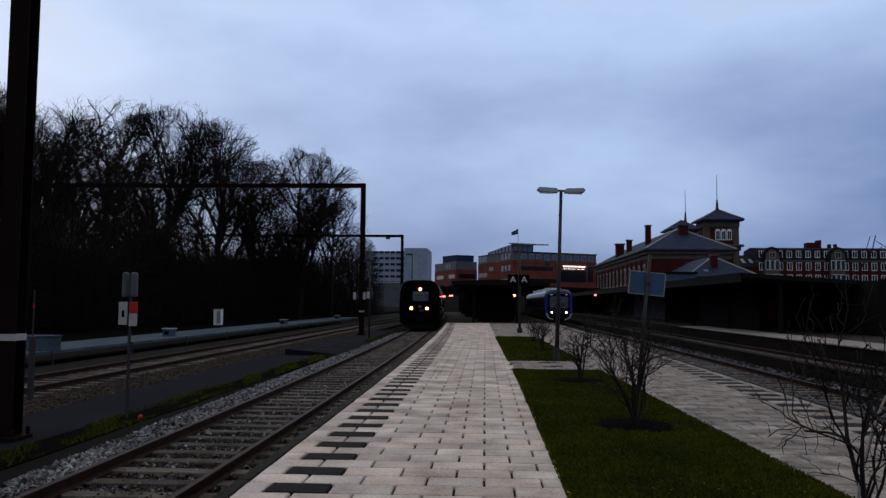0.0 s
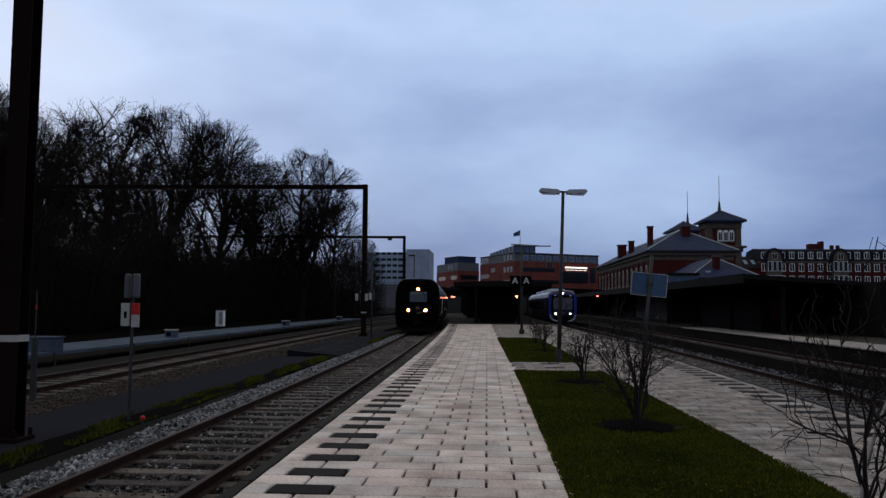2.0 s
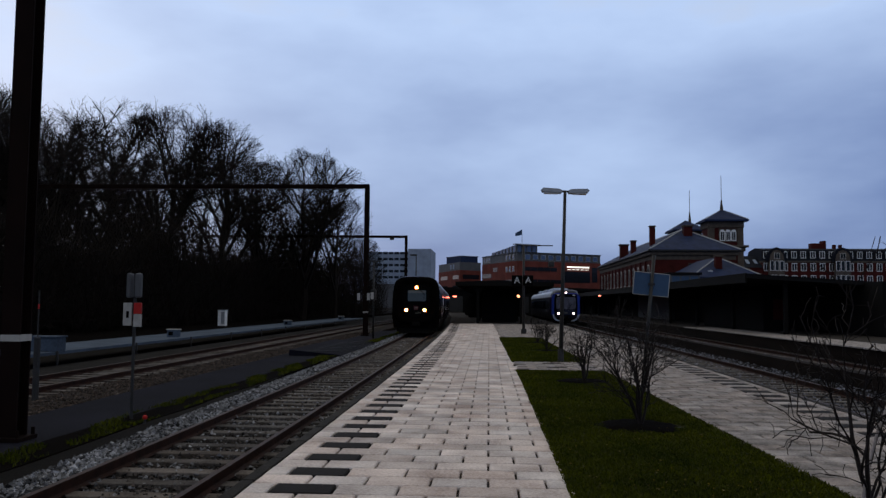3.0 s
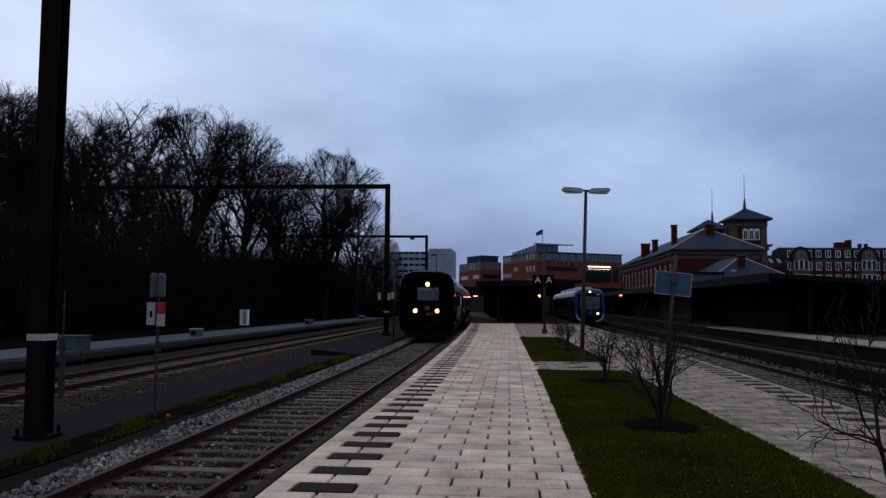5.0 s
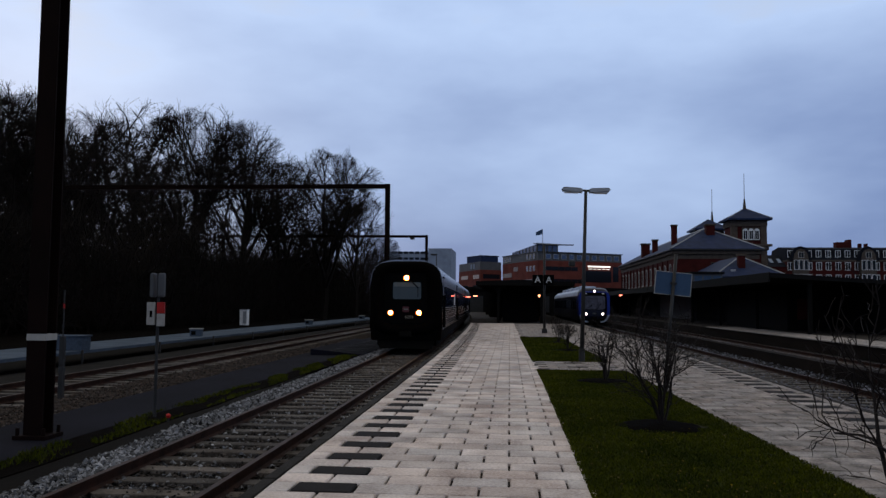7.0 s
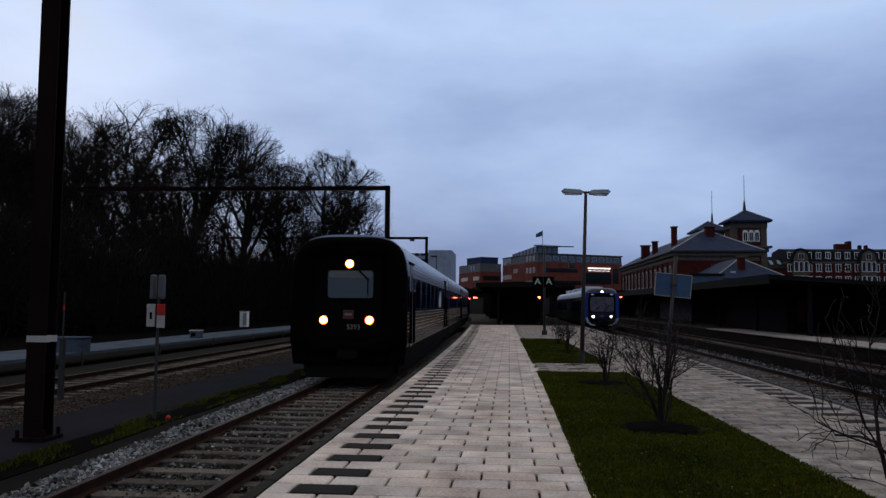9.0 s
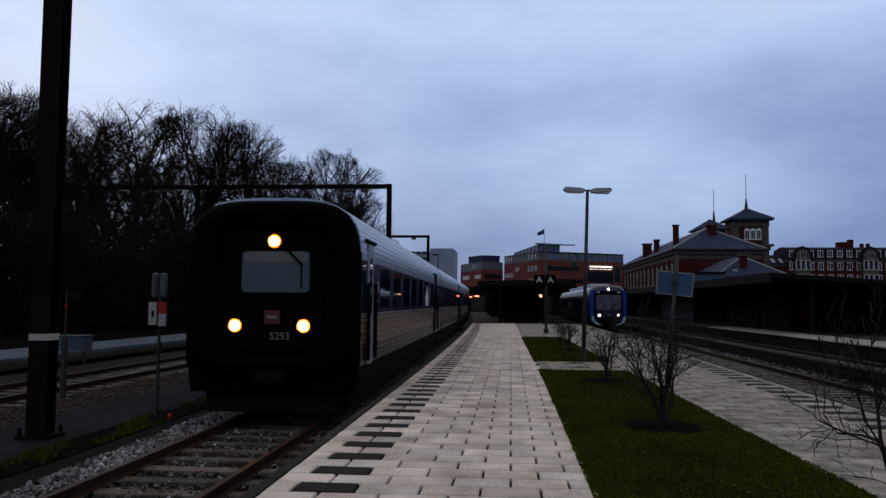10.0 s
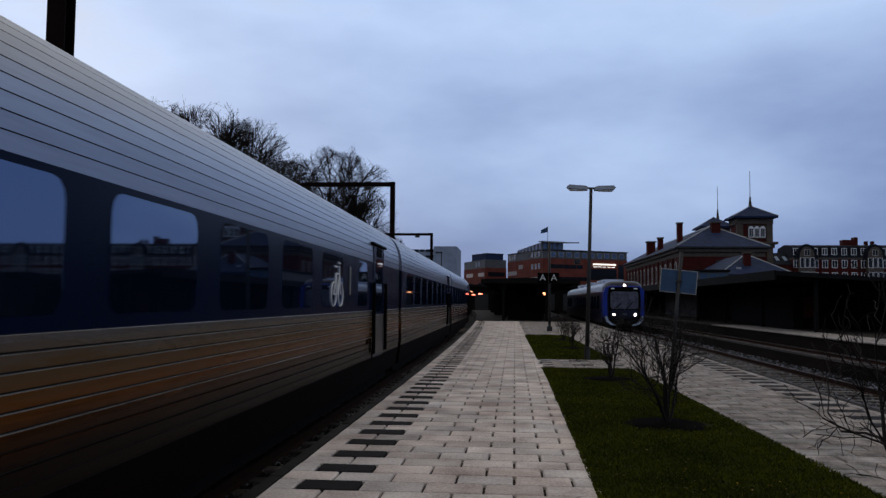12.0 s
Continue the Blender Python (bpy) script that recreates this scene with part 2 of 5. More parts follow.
def rusted_shaded(name):
    """Bare aluminium with uneven rust streaks and shading to near-black low down painted in."""
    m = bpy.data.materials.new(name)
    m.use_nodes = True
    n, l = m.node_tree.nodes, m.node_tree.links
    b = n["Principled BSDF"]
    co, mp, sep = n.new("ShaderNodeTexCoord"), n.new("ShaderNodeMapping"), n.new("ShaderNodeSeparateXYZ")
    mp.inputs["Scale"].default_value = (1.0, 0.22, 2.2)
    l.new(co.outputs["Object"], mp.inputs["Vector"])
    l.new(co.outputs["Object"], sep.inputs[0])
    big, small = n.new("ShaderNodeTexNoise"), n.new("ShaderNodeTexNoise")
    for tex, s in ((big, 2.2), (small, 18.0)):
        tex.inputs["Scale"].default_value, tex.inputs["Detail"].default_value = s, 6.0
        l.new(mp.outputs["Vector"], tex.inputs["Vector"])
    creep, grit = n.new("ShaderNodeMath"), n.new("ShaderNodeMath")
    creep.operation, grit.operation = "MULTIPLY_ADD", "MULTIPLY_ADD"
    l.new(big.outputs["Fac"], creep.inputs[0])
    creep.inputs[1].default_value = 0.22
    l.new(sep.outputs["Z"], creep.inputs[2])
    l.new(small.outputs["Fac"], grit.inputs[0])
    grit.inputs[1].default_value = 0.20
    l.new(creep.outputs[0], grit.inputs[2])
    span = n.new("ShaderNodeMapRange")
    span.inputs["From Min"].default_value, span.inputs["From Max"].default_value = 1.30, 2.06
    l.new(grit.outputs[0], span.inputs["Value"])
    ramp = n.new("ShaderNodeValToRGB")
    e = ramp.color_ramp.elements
    # bottom shade painted near-black, rust tones between, bare grey at the top
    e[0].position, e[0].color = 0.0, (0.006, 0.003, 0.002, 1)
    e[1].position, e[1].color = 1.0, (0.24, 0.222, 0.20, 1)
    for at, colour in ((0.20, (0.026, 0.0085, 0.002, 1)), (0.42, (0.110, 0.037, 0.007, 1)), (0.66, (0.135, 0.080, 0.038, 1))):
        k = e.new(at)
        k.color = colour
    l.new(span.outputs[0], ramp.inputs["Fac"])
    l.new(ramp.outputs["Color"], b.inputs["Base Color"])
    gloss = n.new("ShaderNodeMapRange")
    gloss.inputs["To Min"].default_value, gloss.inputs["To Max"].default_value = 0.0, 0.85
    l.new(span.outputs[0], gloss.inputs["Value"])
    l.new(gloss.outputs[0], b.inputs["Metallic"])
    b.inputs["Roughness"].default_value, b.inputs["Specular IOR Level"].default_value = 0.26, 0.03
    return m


M_ALU_RUST_SHADE = rusted_shaded("rust_and_shade_aluminium")


# ---- building helpers ----
def box(bm, x0, x1, y0, y1, z0, z1, bevel=0.0):
    m = Matrix.Translation(((x0 + x1) / 2, (y0 + y1) / 2, (z0 + z1) / 2)) @ Matrix.Diagonal((x1 - x0, y1 - y0, z1 - z0, 1))
    made = bmesh.ops.create_cube(bm, size=1, matrix=m)["verts"]
    if bevel:
        edges = {e for v in made for e in v.link_edges}
        bmesh.ops.bevel(bm, geom=list(edges), offset=bevel, segments=2, affect="EDGES", profile=0.6)
    return bm


def tube(bm, p0, p1, r0, r1=None, n=10):
    p0, p1 = Vector(p0), Vector(p1)
    r1 = r0 if r1 is None else r1
    m = Matrix.Translation((p0 + p1) / 2) @ (p1 - p0).to_track_quat("Z", "Y").to_matrix().to_4x4()
    bmesh.ops.create_cone(bm, cap_ends=True, segments=n, radius1=r0, radius2=r1, depth=(p1 - p0).length, matrix=m)
    return bm


def prism(bm, pts, y0, y1, axis="y"):
    """Extrudes a closed outline (x, z) from y0 to y1; axis 'x' takes the outline as (y, z)."""
    put = (lambda a, b, c: (a, c, b)) if axis == "y" else (lambda a, b, c: (c, a, b))
    v0 = [bm.verts.new(put(a, b, y0)) for a, b in pts]
    v1 = [bm.verts.new(put(a, b, y1)) for a, b in pts]
    n = len(pts)
    for i in range(n):
        bm.faces.new((v0[i], v0[(i + 1) % n], v1[(i + 1) % n], v1[i]))
    bm.faces.new(v0[::-1])
    bm.faces.new(v1)
    bmesh.ops.recalc_face_normals(bm, faces=bm.faces)
    return bm


def B():
    return bmesh.new()


def to_mesh(name, bm, mat, smooth=False):
    me = bpy.data.meshes.new(name)
    bm.to_mesh(me)
    bm.free()
    me.materials.append(mat)
    if smooth:
        for p in me.polygons:
            p.use_smooth = True
    return me


def part(name, bm, mat, parent, label="", smooth=False):
    ob = new(name, to_mesh(name, bm, mat, smooth))
    ob.parent = parent
    if label:
        ob["label"] = label
    return ob


def thing(name, m, label, category, group="", kind=""):
    ob = new(name)
    ob.matrix_basis = m
    return tagged(ob, label, category, group, kind)


def solid(name, bm, mat, label, category, group="", kind="", smooth=False):
    return tagged(new(name, to_mesh(name, bm, mat, smooth)), label, category, group, kind)


def raw(name, verts, faces, mat):
    me = bpy.data.meshes.new(name)
    me.from_pydata(verts, [], faces)
    me.materials.append(mat)
    return me


def bend(y):
    """How far the main track and the platform edge swing to the west along the way."""
    return -y * y / 3850.0 if y > 0 else 0.0


def east_edge(y):
    """The island platform widens a little towards the station on its eastern side."""
    return 5.13 + 0.0135 * min(max(y, 0.0), 42.0)


def bed_west(y):
    return 0.70 - 0.008 * max(0.0, y - 16.0)


def bed_east(y):
    return 3.06 - 0.02 * max(0.0, y)


def shoulder(y):
    """Outer foot of the main track's ballast."""
    return -5.10 - 0.041 * min(max(y, 0.0), 27.0)


RAIL_Z = -0.42
TRACK_X = -3.87


# ---- ground, platform and tracks ----
def ground():
    bm = B()
    bmesh.ops.create_grid(bm, x_segments=2, y_segments=2, size=2500)
    bmesh.ops.translate(bm, verts=bm.verts, vec=(0, 0, -0.8))
    solid("ground", bm, M_DIRT, "dark bare dirt of the railway yard", "ground", kind="structure")


def strip(name, left, right, y0, y1, z0, z1, mat, label, category, step=2.0, kind="structure", crown=0.0):
    """A long slab between two edges, each a function of y."""
    n = max(1, int((y1 - y0) / step))
    verts, faces = [], []
    for i in range(n + 1):
        y = y0 + (y1 - y0) * i / n
        a, b = left(y), right(y)
        verts += [(a, y, z0), (a + crown, y, z1), (b - crown, y, z1), (b, y, z0)]
    for i in range(n):
        for j in range(3):
            p = i * 4 + j
            faces.append((p, p + 1, p + 5, p + 4))
    faces += [(0, 3, 2, 1), (n * 4, n * 4 + 1, n * 4 + 2, n * 4 + 3)]
    me = raw(name, verts, faces, mat)
    bm = B()
    bm.from_mesh(me)
    bmesh.ops.recalc_face_normals(bm, faces=bm.faces)
    bm.to_mesh(me)
    bm.free()
    return tagged(new(name, me), label, category, "", kind)


def surfaces():
    strip("pavement_island", lambda y: -2.14 + bend(y), east_edge, -20, 170, -0.8, -0.035, M_JOINT, "sandy bedding and concrete body of the island platform", "platform")
    strip("pavement_far", lambda y: 14.45, lambda y: 60.0, -20, 230, -0.8, -0.01, M_JOINT, "dark worn paving of the platform before the station", "platform")
    strip("platform_edge", lambda y: 14.3, lambda y: 16.6, -20, 60, -0.05, 0.0, M_SLAB_OLD, "pale edge slabs of the far platform", "platform")
    strip("platform_narrow", lambda y: 9.7, lambda y: 10.15, -20, 200, -0.8, -0.20, M_TIMBER, "narrow timber-faced strip between the eastern tracks", "platform", crown=0.01)
    strip("platform_wall", lambda y: 14.4, lambda y: 14.6, -20, 230, -0.8, -0.055, M_TIMBER, "dark brick face of the far platform", "platform")
    strip("ballast_main", lambda y: shoulder(y) - 0.03, lambda y: -2.18 + bend(y), -20, 200, -0.8, -0.60, M_BALLAST, "grey crushed stone under the main track", "ballast", crown=0.25)
    strip("ballast_east", lambda y: 5.8, lambda y: 14.2, -20, 230, -0.8, -0.60, M_DIRT, "dark crushed stone under the eastern tracks", "ballast")
    strip("ballast_yard", lambda y: -14.3, lambda y: -9.85, -20, 200, -0.8, -0.585, M_BALLAST, "dark oily ballast of the yard track", "ballast")
    strip("ballast_shoulder", lambda y: -9.85, lambda y: -8.35, -20, 200, -0.8, -0.575, M_OLD_BALLAST, "brownish old ballast shoulder beside the path", "ballast")
    strip("road_service", lambda y: -8.35, lambda y: -6.45, -20, 62, -0.8, -0.55, M_ASPHALT, "dark worn asphalt service path beside the track", "path")
    strip("kerb_strip", lambda y: -6.2, lambda y: shoulder(y) + 0.1, -20, 62, -0.8, -0.56, M_DIRT, "dark cinder strip beside the ballast", "ground")
    strip("grass_verge", lambda y: -6.62 + 0.06 * math.sin(y * 0.9), lambda y: -5.9 + 0.05 * math.sin(y * 1.3), -20, 62, -0.8, -0.545, M_SOIL, "patchy grass verge along the service path", "grass", crown=0.05)
    strip("platform_low", lambda y: -17.2, lambda y: -14.4, 3, 92, -0.25, -0.15, M_GREY_PLAT, "low blue-grey concrete service platform", "platform")
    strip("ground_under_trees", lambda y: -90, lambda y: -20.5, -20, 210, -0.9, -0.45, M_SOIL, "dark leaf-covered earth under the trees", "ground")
    for name, y0, y1 in (("grass_bed", 2.0, 19.0), ("grass_bed", 21.9, 37.5)):
        strip(name, lambda y: bed_west(y) + 0.02 * math.sin(y * 5.1), lambda y: bed_east(y) + 0.02 * math.sin(y * 3.7), y0, y1, -0.10, 0.0, M_TURF, "mown green grass bed sunk in the platform paving", "grass", step=0.25)


def rail_mesh(name, x, y0, y1, curved):
    prof = [(-0.07, -0.15), (0.07, -0.15), (0.07, -0.135), (0.012, -0.115), (0.012, -0.045), (0.036, -0.035), (0.036, 0.0), (-0.036, 0.0), (-0.036, -0.035), (-0.012, -0.045), (-0.012, -0.115), (-0.07, -0.135)]
    n, k = int((y1 - y0) / 3), len(prof)
    verts, faces, tops = [], [], []
    for i in range(n + 1):
        y = y0 + (y1 - y0) * i / n
        dx = bend(y) if curved else 0
        verts += [(x + dx + a, y, RAIL_Z + b) for a, b in prof]
    for i in range(n):
        for j in range(k):
            tops.append(j == 6)
            faces.append((i * k + j, i * k + (j + 1) % k, (i + 1) * k + (j + 1) % k, (i + 1) * k + j))
    me = raw(name, verts, faces, M_RAIL)
    me.materials.append(M_RAIL_TOP)
    for p, top in zip(me.polygons, tops):
        p.material_index = 1 if top else 0
    return me


SLEEPER = to_mesh("sleeper", box(B(), -1.25, 1.25, -0.125, 0.125, -0.1, 0.0, 0.015), M_SLEEPER)


def track(x, y0, y1, curved, label, sleepers_to):
    t = thing("railway_track", Matrix(), label, "railway track", "railway tracks", "structure")
    for s in (-0.755, 0.755):
        r = new("rail", rail_mesh("rail", x + s, y0, y1, curved))
        r.parent = t
    y = y0
    while y < sleepers_to:
        o = new("sleeper", SLEEPER)
        o.parent = t
        o.matrix_basis = pose(x + (bend(y) if curved else 0) + random.uniform(-0.03, 0.03), y, RAIL_Z - 0.128 + random.uniform(-0.012, 0.0), 0, 0, random.uniform(-1, 1))
        y += 0.61


def stones(name, spots, label, lo=0.02, hi=0.044, mat=M_STONE):
    """Loose crushed stones, each a rough eight-sided lump."""
    rnd = np.random.RandomState(5)
    spots = np.array(spots)
    n = len(spots)
    base = np.array([(1, 0, 0), (-1, 0, 0), (0, 1, 0), (0, -1, 0), (0, 0, 1), (0, 0, -1)], float)
    size = rnd.uniform(lo, hi, (n, 1, 1)) * rnd.uniform(0.6, 1.3, (n, 6, 1))
    ang = rnd.uniform(0, 6.28, n)
    v = base[None] * size
    v = v + rnd.normal(0, 0.25, (n, 6, 3)) * size
    c, s = np.cos(ang)[:, None], np.sin(ang)[:, None]
    v = np.stack([v[..., 0] * c - v[..., 1] * s, v[..., 0] * s + v[..., 1] * c, v[..., 2] * 0.8], -1) + spots[:, None, :]
    tri = np.array([(0, 2, 4), (2, 1, 4), (1, 3, 4), (3, 0, 4), (2, 0, 5), (1, 2, 5), (3, 1, 5), (0, 3, 5)])
    faces = (tri[None] + (np.arange(n) * 6)[:, None, None]).reshape(-1, 3)
    me = raw(name, v.reshape(-1, 3).tolist(), faces.tolist(), mat)
    tagged(new(name, me), label, "ballast stones", "", "stuff")


def ballast_stones():
    rnd = np.random.RandomState(2)
    spots = []
    dirty = []
    for _ in range(60000):
        y = 4.5 + 50 * rnd.rand() ** 1.7
        x = shoulder(y) - bend(y) + 0.03 + rnd.rand() * (-2.22 - shoulder(y) + bend(y))
        u = x - TRACK_X
        on_shoulder = u < -0.85
        if not on_shoulder and rnd.rand() < 0.42:
            continue
        z = -0.606 + 0.05 * rnd.rand() ** 2
        if on_shoulder:
            z = -0.535 + 0.05 * rnd.rand() - max(0.0, -u - 1.3) * 0.16 - max(0.0, -u - 1.75) * 0.3
        (spots if on_shoulder or rnd.rand() < 0.26 else dirty).append((x + bend(y), y, z))
    stones("ballast_stones", spots, "loose pale grey crushed stones along the track")
    stones("ballast_stones", dirty, "dark oily stones between the rails", 0.018, 0.036, M_STONE_DIRTY)
    spots = []
    for _ in range(20000):
        y = 7 + 48 * rnd.rand() ** 1.4
        x = 5.9 + rnd.rand() ** 1.3 * 7.5
        spots.append((x, y, -0.59 + 0.03 * rnd.rand()))
    stones("ballast_stones", spots, "loose dark grey crushed stones beside the platform", 0.02, 0.045, M_STONE_DARK)
    spots = [(-8.4 - rnd.rand() ** 1.5 * 1.5, 9 + 50 * rnd.rand() ** 1.4, -0.575 + 0.02 * rnd.rand()) for _ in range(9000)]
    stones("ballast_stones", spots, "brownish old ballast stones of the yard track", 0.02, 0.04, M_STONE_BROWN)


def grass():
    rnd = np.random.RandomState(3)
    verts, faces = [], []

    def blades(count, x0, x1, y0, y1, z, h, power, keep=None):
        for _ in range(count):
            x, y = x0 + (x1 - x0) * rnd.rand(), y0 + (y1 - y0) * rnd.rand() ** power
            if keep and not keep(x, y):
                continue
            a, hh = rnd.rand() * 6.28, h * (0.5 + rnd.rand())
            w = 0.004 + 0.0006 * y
            lean = rnd.normal(0, 0.5, 2) * hh
            i = len(verts)
            verts.extend([(x - w * math.cos(a), y - w * math.sin(a), z), (x + w * math.cos(a), y + w * math.sin(a), z), (x + lean[0], y + lean[1], z + hh)])
            faces.append((i, i + 1, i + 2))

    clear = lambda x, y: all((x - sx) ** 2 + (y - sy) ** 2 > 0.26 + 0.09 * math.sin(9 * x + 7 * y) for sx, sy in SHRUBS) and bed_west(y) - 0.04 < x < bed_east(y) + 0.03
    blades(120000, 0.6, 3.09, 5.0, 19.03, 0.0, 0.024, 1.6, clear)
    blades(26000, 0.5, 3.09, 21.9, 37.5, 0.0, 0.04, 1.0, clear)
    blades(15000, -6.65, -5.95, 7.0, 60.0, -0.545, 0.05, 1.4, lambda x, y: noise.noise(Vector((x * 2, y * 0.7, 0))) > -0.04)
    leaves, cells = [], []
    while len(leaves) < 4 * 450:
        x, y = rnd.uniform(0.72, 2.7), 5.5 + 13.4 * rnd.rand() ** 1.3
        if noise.noise(Vector((x * 1.7, y * 0.8, 4.0))) < 0.06 * rnd.rand() + 0.03:
            continue
        a, s, i = rnd.rand() * 6.28, rnd.uniform(0.007, 0.017), len(leaves)
        c, d = math.cos(a) * s, math.sin(a) * s
        z = 0.03 + 0.02 * rnd.rand()
        leaves.extend([(x - c, y - d, z), (x + d * 0.6, y - c * 0.6, z + 0.008), (x + c, y + d, z + 0.012 * rnd.rand()), (x - d * 0.6, y + c * 0.6, z + 0.004)])
        cells.append((i, i + 1, i + 2, i + 3))
    tagged(new("fallen_leaves", raw("fallen_leaves", leaves, cells, M_LEAF)), "small yellowed leaves scattered in the grass", "leaves", "", "stuff")
    tagged(new("grass", raw("grass", verts, faces, M_GRASS)), "short green winter grass on the beds and verge", "grass", "", "stuff")


SHRUBS = [(2.2, 4.6), (1.93, 10.45), (1.92, 16.4), (1.95, 27.0), (1.95, 32.5)]


# ---- paving ----
def slab_mesh(name, w, d, h, mat):
    """A slab with a worn, chamfered top edge."""
    c = 0.011
    v = [(-w / 2, -d / 2, -h), (w / 2, -d / 2, -h), (w / 2, d / 2, -h), (-w / 2, d / 2, -h)]
    v += [(x, y, -c) for x, y, _ in v[:4]]
    v += [(x - math.copysign(c, x), y - math.copysign(c, y), 0.0) for x, y, _ in v[:4]]
    f = [(8, 9, 10, 11)]
    for a in (0, 4):
        f += [(a + i, a + (i + 1) % 4, a + 4 + (i + 1) % 4, a + 4 + i) for i in range(4)]
    return raw(name, v, f, mat)


def paving():
    pitch, gap = 0.344, 0.022
    rnd = random.Random(4)
    host = bpy.data.objects["pavement_island"]
    cache = {}
    rest = {"v": [], "f": []}
    dark = {"v": [], "f": []}
    old = {"v": [], "f": []}

    def lay(x0, x1, y, black, near):
        w = round(x1 - x0, 3)
        if w < 0.05:
            return
        x, z = (x0 + x1) / 2, rnd.uniform(-0.004, 0.0015)
        tilt = (rnd.uniform(-0.35, 0.35), rnd.uniform(-0.35, 0.35), rnd.uniform(-0.4, 0.4))
        key = (w, black)
        if key not in cache:
            cache[key] = slab_mesh("black_slab" if black else "slab", w - 0.022, pitch - gap, 0.05, M_BLACK_SLAB if black else M_SLAB)
        m = pose(x, y, z, *tilt)
        if near:
            o = new("black_slab" if black else "slab", cache[key])
            o.parent = host
            o.matrix_basis = m
        else:
            d = dark if black else (old if x > bed_west(y) + 0.02 else rest)
            i = len(d["v"])
            d["v"] += [tuple(m @ v.co) for v in cache[key].vertices]
            d["f"] += [tuple(i + k for k in p.vertices) for p in cache[key].polygons]

    rows = int((64.5 + 3.61) / pitch)
    count = 0
    for r in range(rows):
        y = -3.61 + r * pitch
        near = y > 4.2 and count < 285
        b = bend(y)
        black = r % 2 == 0
        cells = [(-2.02 + b, -1.80 + b, False), (-1.80 + b, -1.27 + b, black)] if r % 2 == 0 else [(-2.02 + b, -1.55 + b, False), (-1.55 + b, -1.05 + b, False)]
        x = cells[-1][1]
        off = 0.25 if r % 2 == 0 else 0.0
        edges = [k * 0.5 + off for k in range(-9, 3) if k * 0.5 + off > x + 0.12]
        last = bed_west(y) + rnd.uniform(-0.05, 0.07)
        edges = [e for e in edges if e < last - 0.12] + [round(last, 1 if rnd.random() < 0.3 else 2)]
        for e in edges:
            cells.append((x, e, False))
            x = e
        for x0, x1, blk in cells:
            lay(x0, x1, y, blk, near)
            count += near
        # the strip of paving east of the beds
        rim, edge = bed_east(y) + 0.02 + rnd.uniform(-0.03, 0.03), east_edge(y)
        cells = [rim] + [k * 0.5 + 0.25 * (r % 2) for k in range(4, 12) if rim + 0.12 < k * 0.5 + 0.25 * (r % 2) < edge - 0.82] + [edge - 0.72]
        for x0, x1 in zip(cells, cells[1:]):
            lay(x0, x1, y, False, False)
        lay(edge - 0.72, edge - 0.22, y, r % 2 == 0, False)
        lay(edge - 0.22, edge - 0.06, y, False, False)
        if 19.05 < y < 21.9 or y > 37.6:
            x = bed_west(y) + 0.03 + 0.25 * (r % 2)
            while x < rim - 0.1:
                lay(x, min(x + 0.5, rim), y, y < 22 and rnd.random() < 0.25, False)
                x += 0.5
    for name, d, mat in (("slabs", rest, M_SLAB_REST), ("black_slabs", dark, M_BLACK_SLAB), ("grey_slabs", old, M_SLAB_OLD)):
        o = new(name, raw(name, d["v"], d["f"], mat))
        o.parent = host
        o["kind"] = "stuff"
    kerb = to_mesh("kerb_stone", box(B(), -0.055, 0.055, -0.495, 0.495, -0.5, 0.0, 0.012), M_KERB)
    for i in range(75):
        y = 3.5 + i
        o = new("kerb_stone", kerb)
        o.parent = host
        o.matrix_basis = pose(-2.085 + bend(y), y, rnd.uniform(-0.006, 0.002), 0, 0, math.degrees(math.atan(2 * y / 3850)))
        if i < 60:
            o = new("kerb_stone", kerb)
            o.parent = host
            o.matrix_basis = pose(east_edge(y), y, rnd.uniform(-0.006, 0.002), 0, 0, -0.77 if y < 42 else 0)


